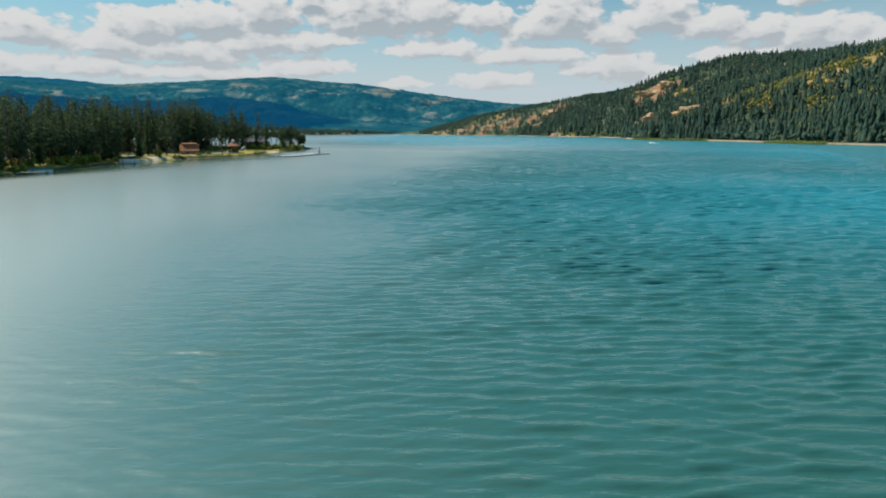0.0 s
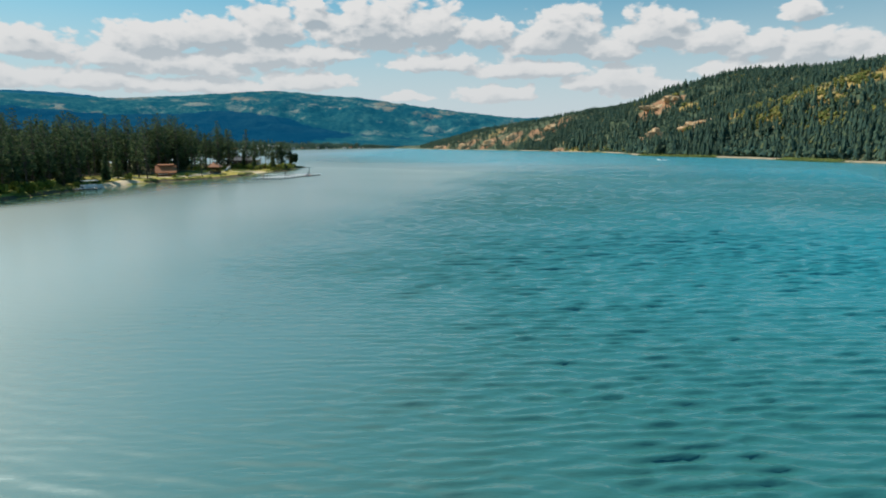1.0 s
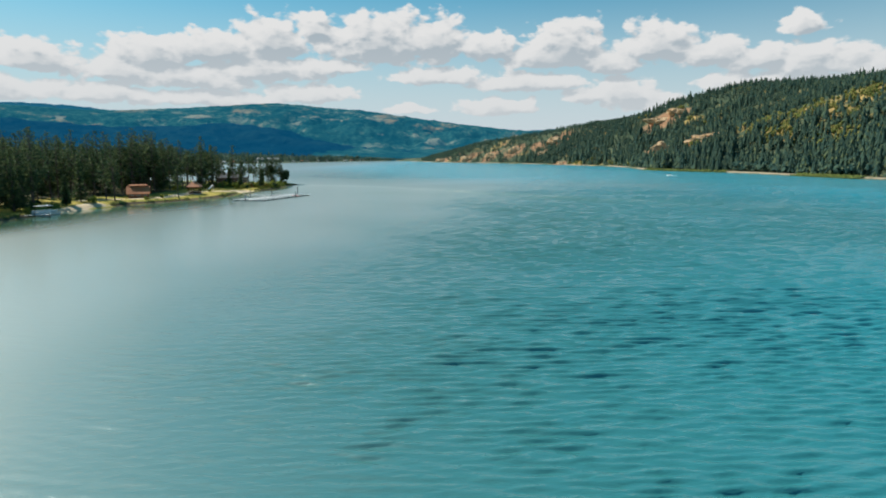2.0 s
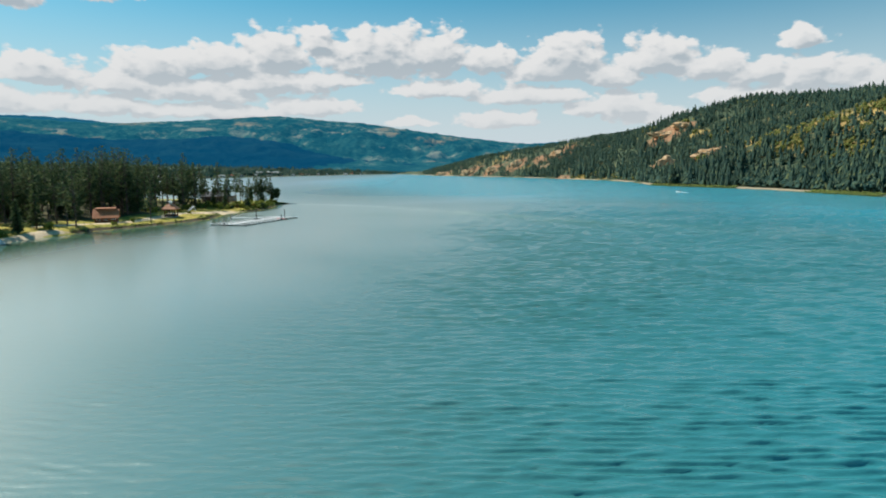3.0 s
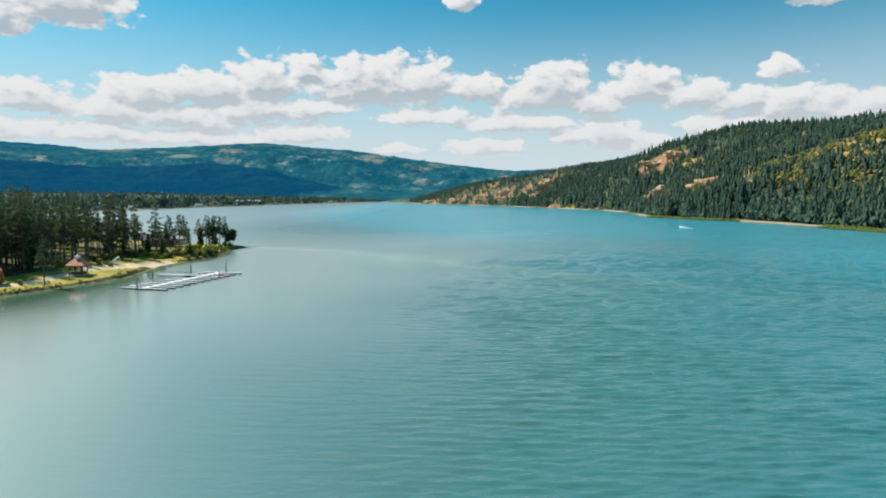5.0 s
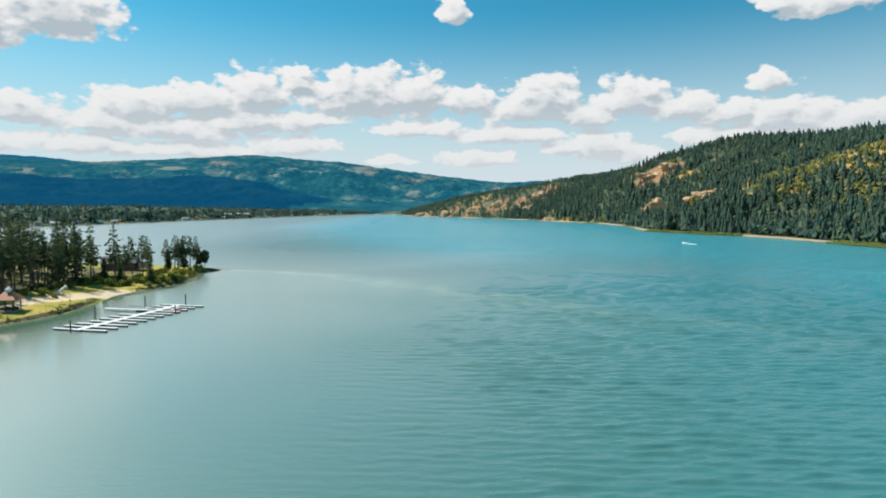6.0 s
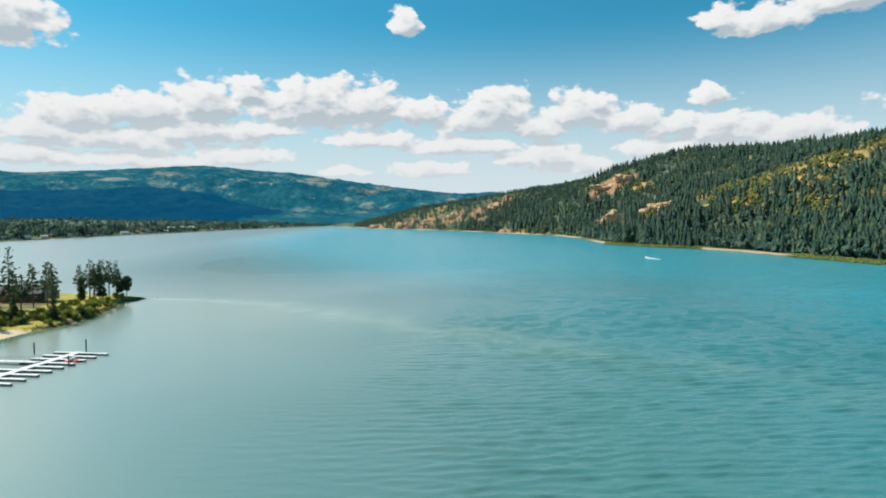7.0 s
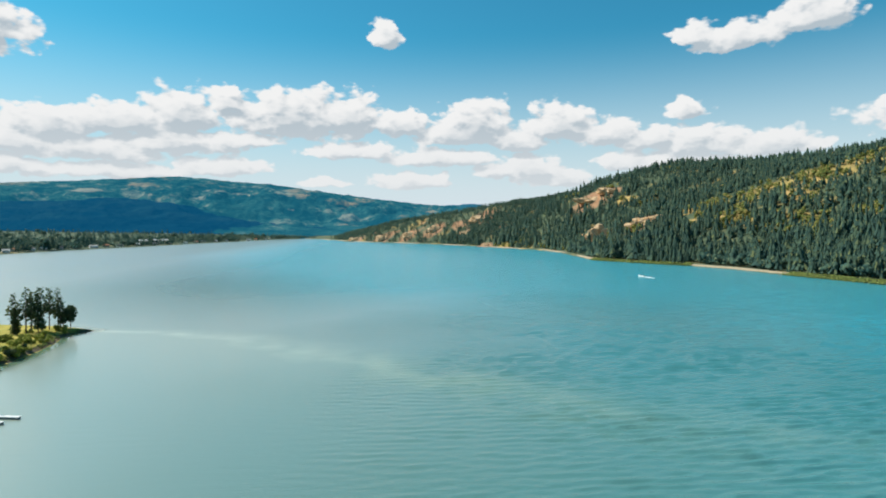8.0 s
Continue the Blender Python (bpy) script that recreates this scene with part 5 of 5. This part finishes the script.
def slide(x, y, turn):
    e = thing("playground_slide", "white playground slide standing on the sandy lawn", "slide", "", pose(x, y, ground_at(x, y), 0, 0, turn))
    part("chute", prism([(-1.9, 0.25), (-1.5, 0.12), (1.2, 2.0), (1.2, 2.2)], -0.28, 0.28), WHITE, e)
    for s in (-0.3, 0.3):
        part("side_rail", prism([(-1.9, 0.25), (1.2, 2.2), (1.2, 2.5), (-1.9, 0.5)], s - 0.03, s + 0.03), WHITE, e)
        part("leg", tube((1.7, s, 0), (1.25, s, 2.3), 0.05, 0.05, 6), WHITE, e)
    for k in range(5):
        part("rung", tube((1.64 - k * 0.085, -0.3, 0.35 + k * 0.42), (1.64 - k * 0.085, 0.3, 0.35 + k * 0.42), 0.03, 0.03, 6), WHITE, e)


def shore_dock(x, y, turn):
    e = thing("shore_dock", "short weathered wooden dock on the shore", "dock", "", pose(x, y, 0, 0, 0, turn))
    for k in range(12):
        part("plank", box(k * 0.62, k * 0.62 + 0.58, -1.0, 1.0, 0.45, 0.52), DOCK, e)
    for s in (-0.8, 0.8):
        part("beam", box(0, 7.4, s - 0.08, s + 0.08, 0.25, 0.446), SIDING, e)
        for px in (0.5, 3.7, 7.0):
            part("post", tube((px, s, -1.5), (px, s, 0.9), 0.09, 0.09, 8), SIDING, e)


def covered_boat(x, y, turn):
    """A small boat under a green canvas cover, drawn up beside the dock."""
    e = thing("covered_boat", "small boat under a faded green canvas cover", "boat", "", pose(x, y, 0.35, 0, 0, turn))
    hull, cover = bmesh.new(), bmesh.new()
    for bm, z0, z1, wide in ((hull, -0.35, 0.45, 1.0), (cover, 0.43, 0.95, 1.04)):
        rows = []
        for t in (0.0, 0.2, 0.5, 0.78, 0.94, 1.0):
            half = wide * (1 - t ** 3.2) + 0.04
            rows.append([bm.verts.new((t * 5.6 - 2.8, q * half * f, z)) for q, f, z in ((-1, 1.0 if z0 > 0 else 0.6, z0), (-1, 0.55 if z0 > 0 else 1.0, z1), (1, 0.55 if z0 > 0 else 1.0, z1), (1, 1.0 if z0 > 0 else 0.6, z0))])
        for p, q in zip(rows[:-1], rows[1:]):
            for k in range(3):
                bm.faces.new((p[k], p[k + 1], q[k + 1], q[k]))
            bm.faces.new((p[3], p[0], q[0], q[3]))
        bm.faces.new(rows[0]), bm.faces.new(rows[-1])
        bmesh.ops.recalc_face_normals(bm, faces=bm.faces[:])
    part("hull", hull, WHITE, e), part("cover", cover, GREEN_ROOF, e, "faded green canvas cover")


def rock_outcrop(x, y, w, d, h, seed, label):
    """A broken rock face standing out of the slope."""
    bm = bmesh.new()
    bmesh.ops.create_icosphere(bm, subdivisions=4, radius=1.0)
    rng = random.Random(seed)
    for v in bm.verts:
        q = v.co.copy()
        n = noise.noise(q * 1.6 + Vector((seed, 0, 0))) * 0.5 + noise.noise(q * 4.5 + Vector((0, seed, 0))) * 0.28 + noise.noise(q * 11.0 + Vector((0, 0, seed))) * 0.12
        step = math.floor(q.z * 4 + n * 2) / 4
        v.co = Vector((q.x * w * (1 + n), q.y * d * (1 + 0.8 * n), (0.55 * q.z + 0.45 * step + 0.35 * n) * h))
    me = bpy.data.meshes.new("rock_outcrop")
    bm.to_mesh(me)
    bm.free()
    me.materials.append(ROCK)
    ob = tagged(new("rock_outcrop", me), label, "rock")
    ob.matrix_basis = pose(x, y, float(right_height(np.array([float(x)]), np.array([float(y)]))[0]) - 0.28 * h, 0, 0, rng.uniform(-25, 25))


def build_things():
    gable_house("log_cabin", "brown log cabin with a rust-red metal roof", pose(-109.6, 267.0, ground_at(-109.6, 267.0) - 0.3, 0, 0, 24), 6.6, 5.4, 1.95, 2.2, LOGS, ROOF_RUST, vent=True, category="cabin")
    pavilion(-97.2, 286.6, 6)
    lake_house(-117.0, 381.0, 12)
    floating_dock()
    slide(-103.0, 318.0, 60)
    pontoon(-108.2, 212.5, 65)
    shore_dock(-109.5, 157, 20)
    shore_dock(-111.0, 205.5, 35)
    covered_boat(-107.2, 163.5, 40)
    motor_boat(196, 583, 100)
    for x, y, w, d, h, seed in ((327, 996, 20, 12, 30, 3), (374, 945, 22, 12, 9, 8), (334, 893, 11, 7, 9, 12), (388, 936, 12, 8, 7, 31), (402, 1208, 26, 14, 7, 33), (430, 1198, 20, 12, 7, 35), (270, 1550, 24, 16, 14, 37), (236, 1500, 16, 12, 12, 39), (-14, 1908, 20, 14, 14, 5), (62, 1786, 26, 14, 15, 9), (122, 1704, 16, 12, 12, 14), (182, 1640, 20, 13, 14, 21), (240, 1332, 9, 7, 8, 17)):
        rock_outcrop(x, y, w, d, h, seed, "tan and rust-coloured rock face on the hillside")
    rng = random.Random(4)
    # cottages on the far shore
    for k, y in enumerate((985, 1010, 1055, 1085, 1120, 1150, 1190, 1215, 1260, 1290, 1335, 1375, 1420, 1480, 1540, 1600, 1670, 1740, 1795, 1850, 1920, 1990, 2060, 2130, 2200, 2260, 2320)):
        x = float(np.interp(y, [p[0] for p in FAR_LEFT], [p[1] for p in FAR_LEFT])) - rng.uniform(6, 16)
        z = float(far_left_height(np.array([x]), np.array([float(y)]))[0])
        gable_house("cottage", "pale cottage at the water on the far shore", pose(x, y, z, 0, 0, rng.uniform(30, 110)), rng.uniform(8, 13), 7.0, 3.0, 2.0, (PALE_WALL, TAN_WALL)[k % 2], (ROOF_GREY, PALE_WALL, ROOF_GREY, GREEN_ROOF, CONCRETE, ROOF_RUST)[k % 6], windows=2, door=False)
    for x, y, w in ((-452, 1540, 26), (-436, 1625, 22), (-440, 1580, 14)):
        z = float(far_left_height(np.array([float(x)]), np.array([float(y)]))[0])
        gable_house("long_building", "long tan building above the far shore woods", pose(x, y, z, 0, 0, 70), w, 9.0, 7.0, 2.5, TAN_WALL, PALE_WALL, windows=6, door=False)
    z = float(right_height(np.array([294.0]), np.array([845.0]))[0])
    gable_house("boathouse", "small brown boathouse on the far bank", pose(292, 846, 1.5, 0, 0, 60), 6.0, 4.5, 2.5, 1.4, LOGS, ROOF_RUST, windows=1, door=False)


build_things()
build_trees()
